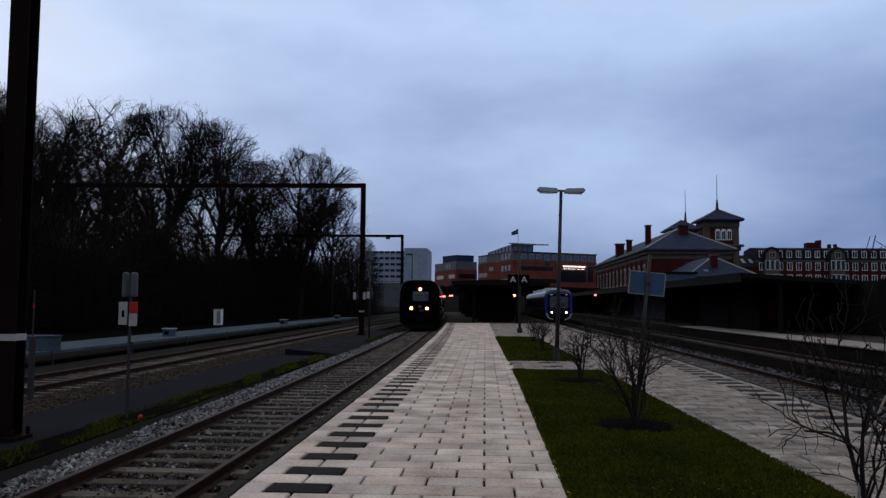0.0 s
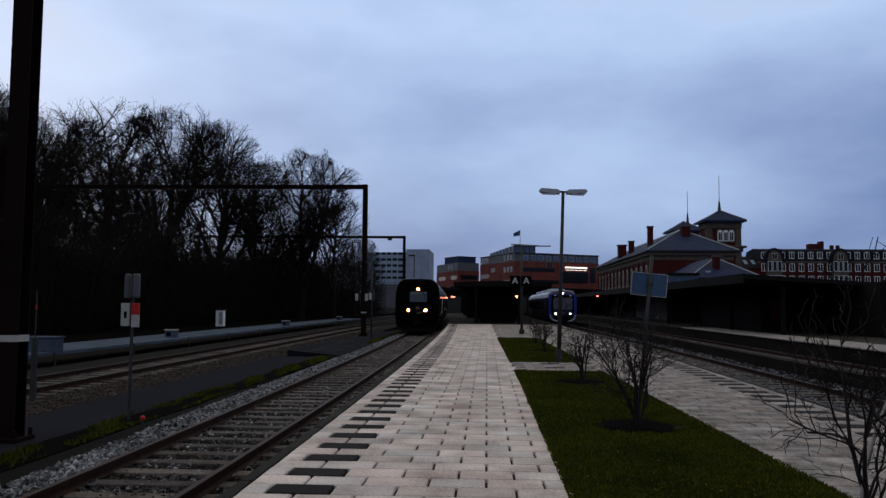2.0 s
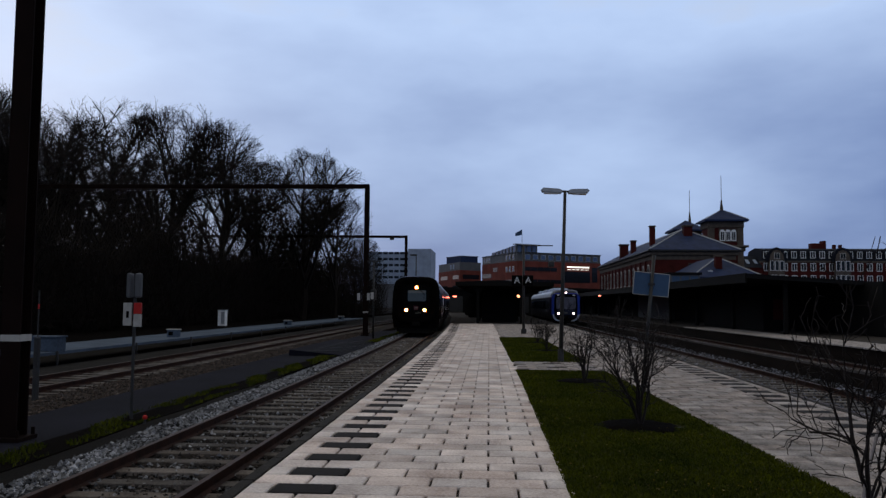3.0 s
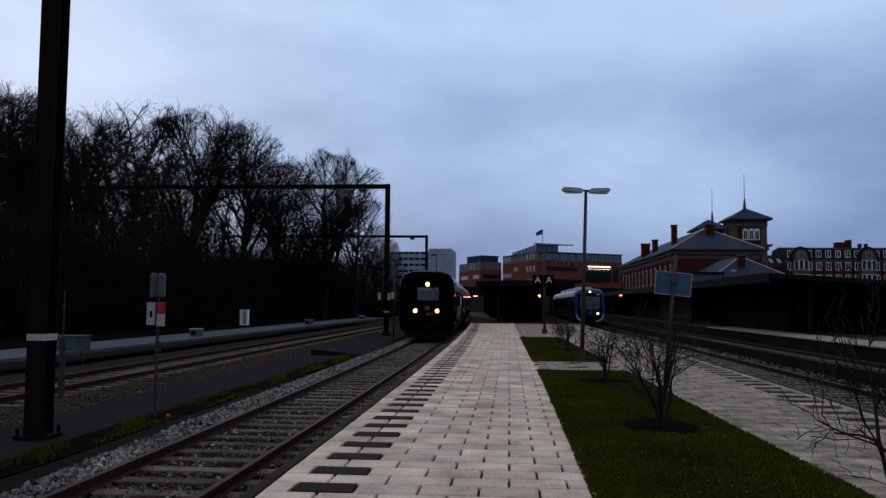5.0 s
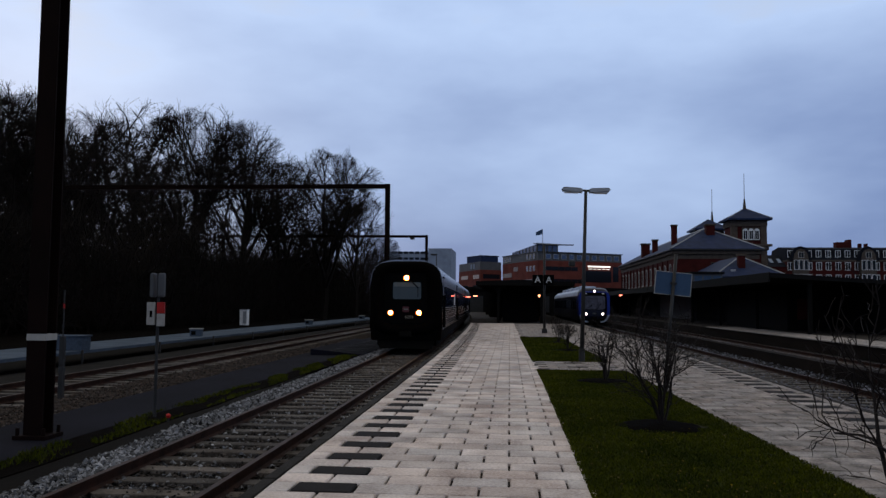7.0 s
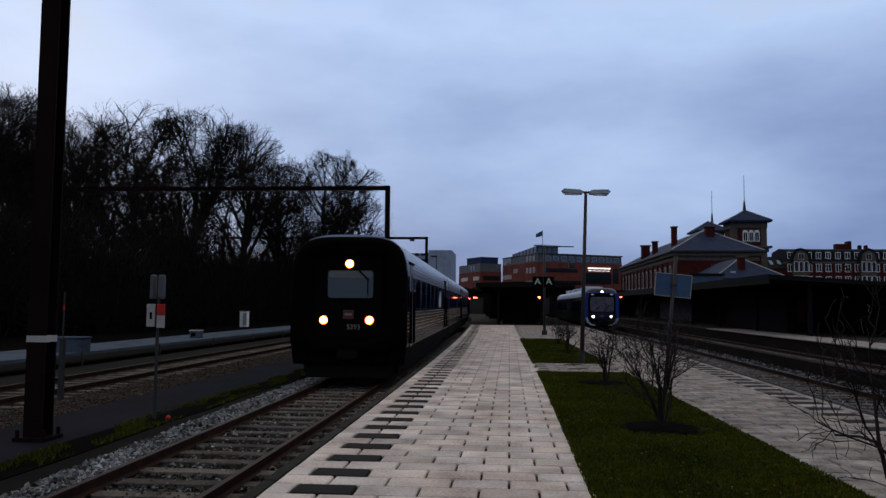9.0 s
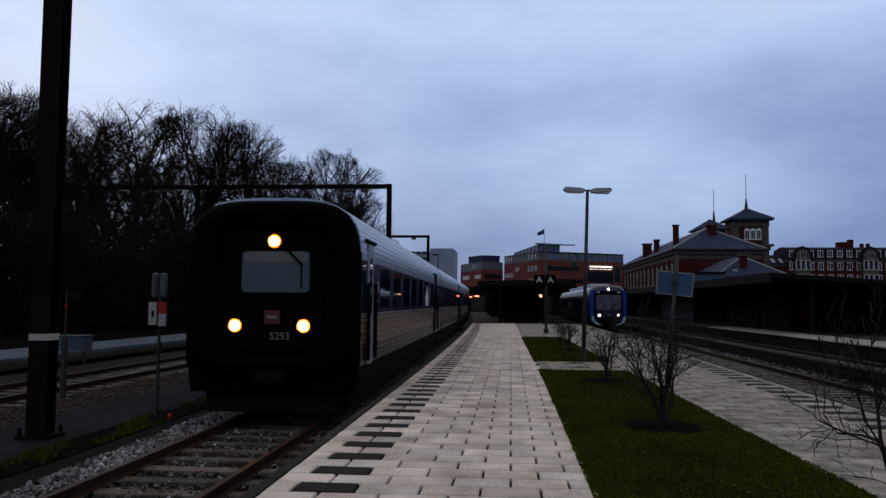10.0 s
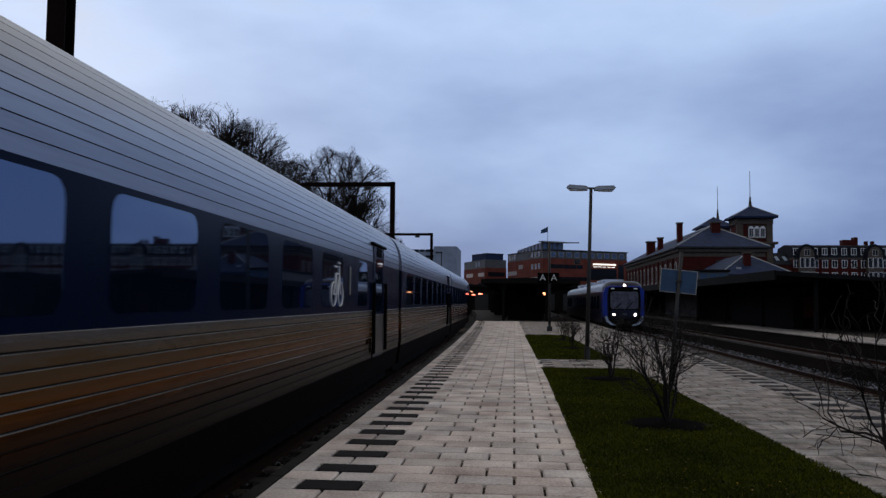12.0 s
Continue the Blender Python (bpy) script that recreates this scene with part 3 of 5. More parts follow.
# ---- trees and shrubs ----
def branching(seed, height, levels, spread, first, counts, r0, sides=(6, 5, 4, 3, 3), thin=(0, 0, 0, 0, 0), wob=1.0, crown=None, rise=0.05):
    """Grows a bare plant; returns vertices and faces of trunk and crown apart."""
    rnd = np.random.RandomState(seed)
    out = [([], []), ([], [])]

    def limb(p, d, length, r, level):
        verts, faces = out[0 if level == 0 else 1]
        k, seg = sides[level], (6, 5, 4, 3, 2)[level]
        ring, pts = None, []
        for i in range(seg + 1):
            f = i / seg
            rr = max(r * (1 - 0.78 * f) if level else r * (1 - 0.7 * f), thin[level])
            u = np.cross(d, (0.3, 0.9, 0.2))
            u /= np.linalg.norm(u)
            w = np.cross(d, u)
            start = len(verts)
            for j in range(k):
                a = 6.2832 * j / k
                verts.append(tuple(p + rr * (math.cos(a) * u + math.sin(a) * w)))
            if ring is not None:
                for j in range(k):
                    faces.append((ring + j, ring + (j + 1) % k, start + (j + 1) % k, start + j))
            ring = start
            pts.append((p.copy(), d.copy(), rr))
            d = d + rnd.normal(0, wob * (0.05, 0.13, 0.17, 0.2, 0.2)[level], 3) + np.array((0, 0, rise if level else 0.0))
            d /= np.linalg.norm(d)
            p = p + d * length / seg
            if crown and level and (p[0] ** 2 + p[1] ** 2) / crown[0] ** 2 + (p[2] - crown[1]) ** 2 / crown[2] ** 2 > 1 + 0.45 * noise.noise(Vector(p) * 0.4):
                seg = i + 1
                break
        seg = len(pts) - 1
        if level + 1 >= levels or seg < 1:
            return
        n = counts[level]
        for i in range(n):
            f = (first if level == 0 else 0.25) + (1 - (first if level == 0 else 0.25)) * (i + rnd.rand()) / n
            q, e, rr = pts[min(seg, int(f * seg))]
            q2 = pts[min(seg, int(f * seg) + 1)][0]
            q = q + (q2 - q) * (f * seg - int(f * seg))
            a = rnd.rand() * 6.2832
            u = np.cross(e, (0.2, 0.3, 0.95) if level else (1, 0, 0.1))
            u /= np.linalg.norm(u)
            w = np.cross(e, u)
            tilt = spread[level] * (0.75 + 0.5 * rnd.rand())
            nd = e * math.cos(tilt) + (math.cos(a) * u + math.sin(a) * w) * math.sin(tilt)
            ln = length * ((0.62, 0.52, 0.5, 0.5)[level]) * (0.75 + 0.5 * rnd.rand()) * (1.15 - 0.45 * f if level == 0 else 1)
            limb(q, nd / np.linalg.norm(nd), ln, max(rr * 0.6, 0.0), level + 1)

    limb(np.zeros(3), np.array((0.02, 0.01, 1.0)) / np.linalg.norm((0.02, 0.01, 1.0)), height * 0.72, r0, 0)
    return out


def bare_tree(seed):
    (tv, tf), (cv, cf) = branching(seed, 18.0, 5, (0.66, 0.72, 0.75, 0.8), 0.20, (14, 9, 7, 5), 0.44, thin=(0.12, 0.06, 0.030, 0.015, 0.0085), wob=0.6, crown=(6.4, 10.2, 8.0), rise=0.09)
    t = thing("bare_tree", Matrix(), "tall leafless broadleaf tree at dusk, dark bark", "tree", "bare trees along the yard")
    for name, v, f in (("trunk", tv, tf), ("crown", cv, cf)):
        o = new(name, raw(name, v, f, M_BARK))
        o.parent = t
    return t, max(p[2] for p in cv)


def trees():
    made = [bare_tree(s) for s in (11, 12, 13)]
    rnd = random.Random(8)
    # x, y, height
    spots = [(-38.2, 56, 18.6), (-35.3, 62, 18.0), (-33.2, 68, 19.9), (-31.7, 78, 21.9), (-28.6, 84, 21.6), (-26.4, 91, 19.6), (-22.1, 94, 20.7), (-20.6, 106, 16.4),
             (-46, 62, 18.0), (-44, 76, 19), (-38, 90, 19), (-30, 106, 17), (-39, 45, 15.5), (-20.5, 122, 12.5), (-31, 122, 15), (-46, 50, 17), (-42, 58, 19.5), (-36.5, 47, 14.5), (-41, 68, 19)]
    for i, (x, y, h) in enumerate(spots):
        tree, tall = made[i % 3]
        s = h * 1.02 / tall
        m = pose(x, y, -0.5, 0, 0, rnd.uniform(0, 360))
        o = tree if i < 3 else copy_thing(tree, m)
        o.matrix_basis = m @ Matrix.Diagonal((s * 1.02, s * 1.02, s, 1))
    # undergrowth: a thicket of thin leafless stems
    g = np.random.RandomState(9)
    n = 115000
    y = g.uniform(24, 140, n)
    x = -25.0 - g.rand(n) ** 1.2 * 22 - np.where(y < 50, (50 - y) * 0.35, 0) + np.maximum(0, y - 95) * 0.16
    z = g.rand(n) ** 1.15 * (7.2 + 1.6 * np.sin(y * 0.21) + 1.2 * np.sin(y * 0.53 + 1)) - 0.5
    base = np.stack([x, y, z], -1)
    d = g.normal(0, 1, (n, 3)) * (0.55, 0.75, 0.55) + (0, 0, 0.9)
    tip = base + d * g.uniform(0.7, 1.9, (n, 1))
    side = np.cross(d, g.normal(0, 1, (n, 3)))
    side /= np.linalg.norm(side, axis=1)[:, None]
    other = np.cross(d, side)
    other /= np.linalg.norm(other, axis=1)[:, None]
    r = g.uniform(0.014, 0.045, (n, 1))
    verts = np.stack([base + side * r, base - side * r * 0.5 + other * r * 0.87, base - side * r * 0.5 - other * r * 0.87, tip], 1).reshape(-1, 3)
    tri = np.array([(0, 1, 3), (1, 2, 3), (2, 0, 3)])
    faces = (tri[None] + (np.arange(n) * 4)[:, None, None]).reshape(-1, 3)
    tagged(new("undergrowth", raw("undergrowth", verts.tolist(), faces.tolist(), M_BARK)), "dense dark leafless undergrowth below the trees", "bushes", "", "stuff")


def shrubs():
    for i, (x, y) in enumerate(SHRUBS):
        verts, faces = [], []
        rnd = np.random.RandomState(60 + i)
        stems = (4, 7, 5, 5, 5)[i]
        t = thing("bare_shrub", pose(x, y, 0.0), "leafless branching shrub in a patch of bare soil", "shrub", "shrubs in the grass beds")
        for k in range(stems):
            h = (1.85, 1.5, 1.25, 1.2, 1.2)[i] * (0.6 + 0.5 * rnd.rand())
            (tv, tf), (cv, cf) = branching(70 + i * 9 + k, h, 4, (0.55, 0.6, 0.6), 0.25, (6, 5, 3), 0.023, sides=(5, 4, 3, 3), thin=(0.008, 0.005, 0.0034, 0.0024), wob=2.0)
            a, lean = 6.28 * (k + rnd.rand()) / stems, 0.10 + 0.34 * rnd.rand()
            m = Matrix.Rotation(a, 4, "Z") @ Matrix.Rotation(lean, 4, "Y")
            for v, f in ((tv, tf), (cv, cf)):
                n = len(verts)
                verts.extend([tuple(m @ Vector(p)) for p in v])
                faces.extend([tuple(n + q for q in p) for p in f])
        o = new("crown", raw("crown", verts, faces, M_TWIG))
        o.parent = t
        if i == 0:
            bm, last = B(), Vector((-0.12, 0.1, 0.2))
            for k in range(9):
                nxt = last + Vector((0.01 + 0.012 * k, 0.0, 0.17 - 0.006 * k))
                tube(bm, last, nxt, 0.011 - 0.0007 * k, 0.0105 - 0.0007 * k, 6)
                last = nxt
            part("dry_shoot", bm, M_PALE_TWIG, t, "pale bent dry shoot")
        bm = B()
        bmesh.ops.create_icosphere(bm, subdivisions=3, radius=0.55)
        for v in bm.verts:
            v.co.z = max(-0.02, v.co.z * 0.07) + 0.03 * noise.noise(v.co * 7)
            v.co.xy *= 1 + 0.25 * noise.noise(v.co * 3)
        part("soil", bm, M_SOIL, t, "mound of bare dark soil", True)


# ---- masts and gantries of the yard ----
def h_post(bm, x, y, z0, z1, w, d):
    """An H beam: one outline with two flanges and a web, drawn upwards."""
    f, k = 0.03, 0.018
    pts = [(-w, -d), (w, -d), (w, -d + 2 * f), (k, -d + 2 * f), (k, d - 2 * f), (w, d - 2 * f), (w, d), (-w, d), (-w, d - 2 * f), (-k, d - 2 * f), (-k, -d + 2 * f), (-w, -d + 2 * f)]
    pts = [(x + a / 2, y + b / 2) for a, b in pts]
    low, high = [bm.verts.new((a, b, z0)) for a, b in pts], [bm.verts.new((a, b, z1)) for a, b in pts]
    n = len(pts)
    for i in range(n):
        bm.faces.new((low[i], low[(i + 1) % n], high[(i + 1) % n], high[i]))
    bm.faces.new(low[::-1])
    bm.faces.new(high)
    return bm


def gantry(y, x, span, w, beam_z):
    t = thing("track_gantry", pose(x, y, -0.55), "dark brown steel gantry spanning the yard tracks", "gantry", "gantries over the yard")
    for dx in (0.0, -span):
        post = part("post", h_post(B(), dx, 0, 0.0, beam_z + 0.55 + 0.15, w, w), M_MAST, t)
        foot = part("base_plate", box(B(), dx - w * 0.85, dx + w * 0.85, -w * 0.85, w * 0.85, 0.0, 0.06, 0.008), M_MAST, post)
        for a in (-1, 1):
            for b in (-1, 1):
                part("bolt", tube(B(), (dx + a * w * 0.68, b * w * 0.68, 0.05), (dx + a * w * 0.68, b * w * 0.68, 0.17), 0.028, n=6), M_MAST, post)
        part("white_band", box(B(), dx - w / 2 - 0.004, dx + w / 2 + 0.004, -w / 2 - 0.004, w / 2 + 0.004, BAND_Z, BAND_Z + 0.10), M_PLASTER, t, "painted white marking band")
    part("beam", box(B(), -span, 0.0, -0.12, 0.12, beam_z + 0.55 - 0.14, beam_z + 0.55 + 0.14, 0.01), M_MAST, t)
    part("lamp_box", box(B(), -1.9, -1.4, -0.15, 0.15, beam_z + 0.55 - 0.36, beam_z + 0.55 - 0.14, 0.03), M_STEEL, t)
    return t


BAND_Z = 1.48


def yard_masts():
    """Signal mast and lamp mast between the yard and the main track."""
    t = thing("signal_mast", pose(-6.95, 48.0, -0.55), "thin grey signal mast with a short cross arm", "signal post")
    part("mast", tube(B(), (0, 0, 0), (0, 0, 4.65), 0.05, n=10), M_STEEL, t, smooth=True)
    part("cross_arm", box(B(), -0.4, 0.4, -0.04, 0.04, 4.58, 4.68, 0.01), M_STEEL, t)
    part("signal_head", box(B(), -0.16, 0.16, -0.14, 0.06, 2.3, 2.95, 0.04), M_STEEL, t)
    part("plate", box(B(), -0.16, 0.02, -0.16, -0.13, 2.35, 2.75, 0.01), M_PLASTER, t, "pale number plate with no figures")
    t = thing("yard_lamp", pose(-8.7, 95.0, -0.55), "slender yard lamp mast with one small head", "lamp post")
    part("mast", tube(B(), (0, 0, 0), (0, 0, 7.9), 0.09, 0.06, 10), M_STEEL, t, smooth=True)
    part("head", box(B(), -0.7, 0.1, -0.15, 0.15, 7.8, 8.0, 0.05), M_STEEL, t)
    for x in (-8.42, -7.78):
        p = thing("track_plate", pose(x, 51.4, 1.75), "small white plate fixed to the gantry post", "sign", "plates on the gantry")
        part("plate", box(B(), -0.09, 0.09, -0.03, 0.0, 0.0, 0.45, 0.008), M_PLASTER, p)
        part("bracket", box(B(), -0.02 if x < -8 else -0.2, 0.2 if x < -8 else 0.02, 0.0, 0.05, 0.2, 0.24), M_STEEL, p)


def station_lamp():
    t = thing("platform_lamp", pose(1.95, 22.0, 0.0, 0, 1.6, 0), "grey platform lamp post with two flat unlit heads", "street lamp")
    part("pole", tube(B(), (0, 0, 0), (0, 0, 4.68), 0.062, 0.042, 14), M_STEEL, t, smooth=True)
    part("base_plate", tube(B(), (0, 0, 0), (0, 0, 0.35), 0.085, 0.08, 14), M_STEEL, t)
    part("cross_arm", tube(B(), (-0.22, 0, 4.66), (0.22, 0, 4.66), 0.028), M_STEEL, t)
    for s in (-1, 1):
        bm = prism(B(), [(s * 0.10, 4.60), (s * 0.62, 4.63), (s * 0.66, 4.68), (s * 0.60, 4.735), (s * 0.16, 4.715), (s * 0.08, 4.67)], -0.14, 0.14)
        h = part("lamp_head", bm, M_GALV, t, "flat grey lamp housing")
        part("diffuser", box(B(), min(s * 0.2, s * 0.58), max(s * 0.2, s * 0.58), -0.11, 0.11, 4.585, 4.61, 0.008), M_WHITE, h)


def text_mesh(body, size, depth):
    cu = bpy.data.curves.new("letters", "FONT")
    cu.body, cu.size, cu.extrude = body, size, depth
    cu.align_x, cu.align_y = "CENTER", "CENTER"
    ob = bpy.data.objects.new("letters", cu)
    scene.collection.objects.link(ob)
    me = bpy.data.meshes.new_from_object(ob.evaluated_get(bpy.context.evaluated_depsgraph_get()))
    bpy.data.objects.remove(ob)
    bpy.data.curves.remove(cu)
    return me


def lettering(name, body, size, depth, mat, parent, m):
    me = text_mesh(body, size, depth)
    me.materials.clear()
    me.materials.append(mat)
    o = new(name, me)
    o.parent = parent
    o.matrix_basis = m
    return o


def section_sign():
    t = thing("section_sign", pose(1.85, 42.9, 0.0), "dark post with two black section signs lettered A", "sign post")
    part("pole", tube(B(), (0, 0, 0), (0, 0, 4.75), 0.075, 0.06, 12), M_STEEL, t, smooth=True)
    part("foot", box(B(), -0.14, 0.14, -0.14, 0.14, 0, 0.25, 0.02), M_STEEL, t)
    part("cross_arm", tube(B(), (-0.1, 0, 4.7), (1.55, 0, 4.7), 0.03), M_STEEL, t)
    for x in (-0.36, 0.23):
        s = part("sign_board", box(B(), x - 0.275, x + 0.275, -0.2, -0.1, 2.55, 3.1, 0.03), M_BLACK, t, "square black sign board")
        lettering("letter", "A", 0.47, 0.004, M_LETTER, s, pose(x, -0.206, 2.825, 90))
    part("bracket", box(B(), -0.4, 0.4, -0.1, -0.02, 2.95, 3.02), M_STEEL, t)
    c = part("camera_housing", box(B(), 1.3, 1.62, -0.25, 0.2, 3.55, 3.85, 0.06), M_STEEL, t)


def sign_back():
    t = thing("information_sign", pose(2.70, 14.4, 0.0, 0, 5.5, 0), "blue-grey sign board with a pale rim on a leaning post", "sign")
    part("post", tube(B(), (0, 0, 0), (0, 0, 2.45), 0.03, n=10), M_STEEL, t, smooth=True)
    b = part("board", box(B(), -0.31, 0.31, 0.032, 0.047, 1.735, 2.125, 0.006), M_SIGN_BACK, t)
    for x0, x1, z0, z1 in ((-0.318, 0.318, 1.724, 1.735), (-0.318, 0.318, 2.125, 2.136), (-0.318, -0.307, 1.735, 2.125), (0.307, 0.318, 1.735, 2.125)):
        part("rim", box(B(), x0, x1, 0.026, 0.05, z0, z1, 0.004), M_PLASTER, b)
    part("clamp", box(B(), -0.05, 0.05, -0.035, 0.03, 1.91, 1.95), M_STEEL, t)


def yard_signal():
    t = thing("yard_signal", pose(-6.37, 14.1, -0.55), "thin post with small grey, white and red shunting boards", "signal post")
    part("post", tube(B(), (0, 0, 0), (0, 0, 2.55), 0.03, n=8), M_STEEL, t)
    part("top_box", box(B(), -0.13, -0.05, -0.1, 0.06, 2.16, 2.60, 0.03), M_FACADE_GREY, t)
    part("top_plate", box(B(), 0.02, 0.14, -0.1, 0.0, 2.16, 2.60, 0.035), M_FACADE_GREY, t, "grey metal plate")
    w = part("white_board", box(B(), -0.17, -0.02, -0.1, -0.05, 1.66, 2.07, 0.01), M_PLASTER, t, "white enamel board")
    part("mark", box(B(), -0.11, -0.06, -0.104, -0.1, 1.80, 1.92), M_BLACK, w)
    r = part("red_board", box(B(), 0.02, 0.16, -0.1, -0.05, 1.87, 2.07, 0.01), M_RED, t, "red enamel board")
    part("lower_board", box(B(), 0.02, 0.16, -0.1, -0.05, 1.64, 1.865, 0.01), M_PLASTER, t, "white enamel board")


def yard_clutter():
    # small white marker posts, boxes and lights on and behind the low platform
    for x, y, h, w, z in ((-22.6, 67.0, 1.3, 0.65, -0.45),):
        t = thing("relay_cabinet", pose(x, y, z), "white relay cabinet at the yard's edge", "cabinet")
        part("body", box(B(), -w / 2, w / 2, -0.3, 0.3, 0, h, 0.04), M_WHITE, t)
        part("door", box(B(), -0.04, w / 2 - 0.06, -0.312, -0.3, 0.15, h - 0.12, 0.004), M_GALV, t)
        part("roof", box(B(), -w / 2 - 0.04, w / 2 + 0.04, -0.36, 0.34, h, h + 0.06, 0.015), M_GALV, t)
    t = thing("service_box", pose(-14.95, 26.4, -0.15), "low grey steel service cabinet on the low platform", "cabinet")
    part("body", box(B(), -0.52, 0.52, -0.3, 0.3, 0, 0.46, 0.02), M_GREY_PLAT, t)
    part("lid", box(B(), -0.56, 0.56, -0.34, 0.34, 0.46, 0.51, 0.012), M_GREY_PLAT, t)
    for y in (38.0, 60.0, 82.0):
        t = thing("service_post", pose(-15.2, y, -0.15), "small pale hydrant box on the low platform", "service box", "service boxes on the low platform")
        part("body", box(B(), -0.28, 0.28, -0.15, 0.15, 0.0, 0.34, 0.02), M_GREY_PLAT, t)
        part("opening", box(B(), -0.2, 0.02, -0.156, -0.15, 0.08, 0.26), M_BLACK, t)
        part("cap", box(B(), -0.31, 0.31, -0.18, 0.18, 0.34, 0.39, 0.012), M_PLASTER, t)
    for i in range(14):
        y = 8 + i * 6.0
        t = thing("edge_post", pose(-14.33, y, -0.62), "short steel stay at the low platform's edge", "post", "stays of the low platform")
        part("stay", box(B(), -0.03, 0.03, -0.03, 0.03, 0, 0.5, 0.006), M_STEEL, t)
    t = thing("red_marker", pose(-5.9, 13.6, -0.545), "small red round track marker in the grass", "marker")
    bm = B()
    bmesh.ops.create_uvsphere(bm, u_segments=12, v_segments=8, radius=0.042)
    bmesh.ops.translate(bm, verts=bm.verts, vec=(0, 0, 0.10))
    part("knob", bm, M_RED, t, smooth=True)
    part("stem", tube(B(), (0, 0, 0), (0, 0, 0.07), 0.02), M_STEEL, t)
    # thin rod post behind the mast
    t = thing("marker_post", pose(-9.6, 16.6, -0.58), "thin striped marker rod on a dark stump", "marker post")
    part("stump", box(B(), -0.05, 0.05, -0.05, 0.05, 0, 1.35, 0.01), M_STEEL, t)
    part("rod", tube(B(), (0, 0, 1.3), (0, 0, 2.35), 0.016, n=8), M_STEEL, t)
    part("orange_band", tube(B(), (0, 0, 1.95), (0, 0, 2.05), 0.019, n=8), M_RED, t)
    # sloping crossing plate beside the track
    bm = prism(B(), [(-1.0, 0.0), (1.1, 0.0), (1.1, 0.06), (-1.0, 0.26)], 0, 9.5)
    t = thing("crossing_ramp", pose(-6.9, 31.5, -0.57), "grey wooden crossing ramp beside the track", "ramp")
    part("plate", bm, M_ASPHALT, t)
    for i in range(8):
        part("batten", box(B(), -1.0, 1.0, 0.4 + i * 1.15, 0.46 + i * 1.15, 0.17, 0.20), M_STEEL, t)


# ---- station roofs and buildings ----
def middle_canopy():
    t = thing("island_canopy", pose(0, 64.5, 0), "dark island platform canopy on steel columns", "canopy")
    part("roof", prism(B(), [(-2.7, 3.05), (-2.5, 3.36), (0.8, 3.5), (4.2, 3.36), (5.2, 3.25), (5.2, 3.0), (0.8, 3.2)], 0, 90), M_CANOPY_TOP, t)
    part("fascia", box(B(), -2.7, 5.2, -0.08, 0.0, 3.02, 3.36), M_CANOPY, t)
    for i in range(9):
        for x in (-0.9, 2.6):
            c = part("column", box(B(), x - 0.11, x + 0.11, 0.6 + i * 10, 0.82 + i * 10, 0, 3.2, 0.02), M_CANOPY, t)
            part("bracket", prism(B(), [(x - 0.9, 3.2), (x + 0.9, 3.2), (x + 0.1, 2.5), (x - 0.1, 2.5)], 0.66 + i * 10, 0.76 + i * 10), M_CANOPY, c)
    # dark panels added in place of the black shade under the roof
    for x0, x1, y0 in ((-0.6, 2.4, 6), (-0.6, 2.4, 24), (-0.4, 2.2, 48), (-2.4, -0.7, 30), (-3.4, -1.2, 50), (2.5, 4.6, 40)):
        part("shade_panel", box(B(), x0, x1, y0, y0 + 8, 0, 2.5, 0.02), M_CANOPY, t)
    for x, y, z in ((-2.79, 1.0, 2.12), (-4.0, 13.5, 2.15), (2.7, 8, 2.3), (3.2, 22, 2.3), (0.9, 10, 2.0)):
        part("lamp", box(B(), x - 0.16, x + 0.16, y, y + 0.3, z, z + 0.09), G_RED if x < -2 else G_WARM, t, "small glowing platform lamp")


def east_canopy():
    t = thing("east_canopy", pose(0, 0, 0), "long dark canopy on the platform before the station", "canopy")
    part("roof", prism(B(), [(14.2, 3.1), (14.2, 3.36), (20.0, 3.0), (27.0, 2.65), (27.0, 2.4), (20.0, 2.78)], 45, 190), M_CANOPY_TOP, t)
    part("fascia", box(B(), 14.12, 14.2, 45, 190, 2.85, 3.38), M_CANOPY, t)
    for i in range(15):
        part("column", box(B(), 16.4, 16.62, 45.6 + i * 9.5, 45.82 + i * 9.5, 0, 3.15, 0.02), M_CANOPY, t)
    # both walls are added to fill the open canopy's black shade
    part("shade_wall", box(B(), 20.5, 20.8, 43, 190, 0, 2.9), M_CANOPY, t)
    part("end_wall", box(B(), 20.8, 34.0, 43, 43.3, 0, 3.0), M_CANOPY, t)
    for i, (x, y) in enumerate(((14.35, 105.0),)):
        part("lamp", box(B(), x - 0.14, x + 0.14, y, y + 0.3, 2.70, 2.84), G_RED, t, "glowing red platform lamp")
    # added dark block, standing in for shade under the roof
    k = thing("platform_kiosk", pose(17.6, 52, 0), "dark block added under the canopy in place of its shade", "kiosk")
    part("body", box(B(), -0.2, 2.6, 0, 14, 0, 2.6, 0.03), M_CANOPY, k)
    part("panel", box(B(), 0.4, 1.3, -0.03, 0.0, 0.7, 2.0, 0.01), M_BRICK_DARK, k)


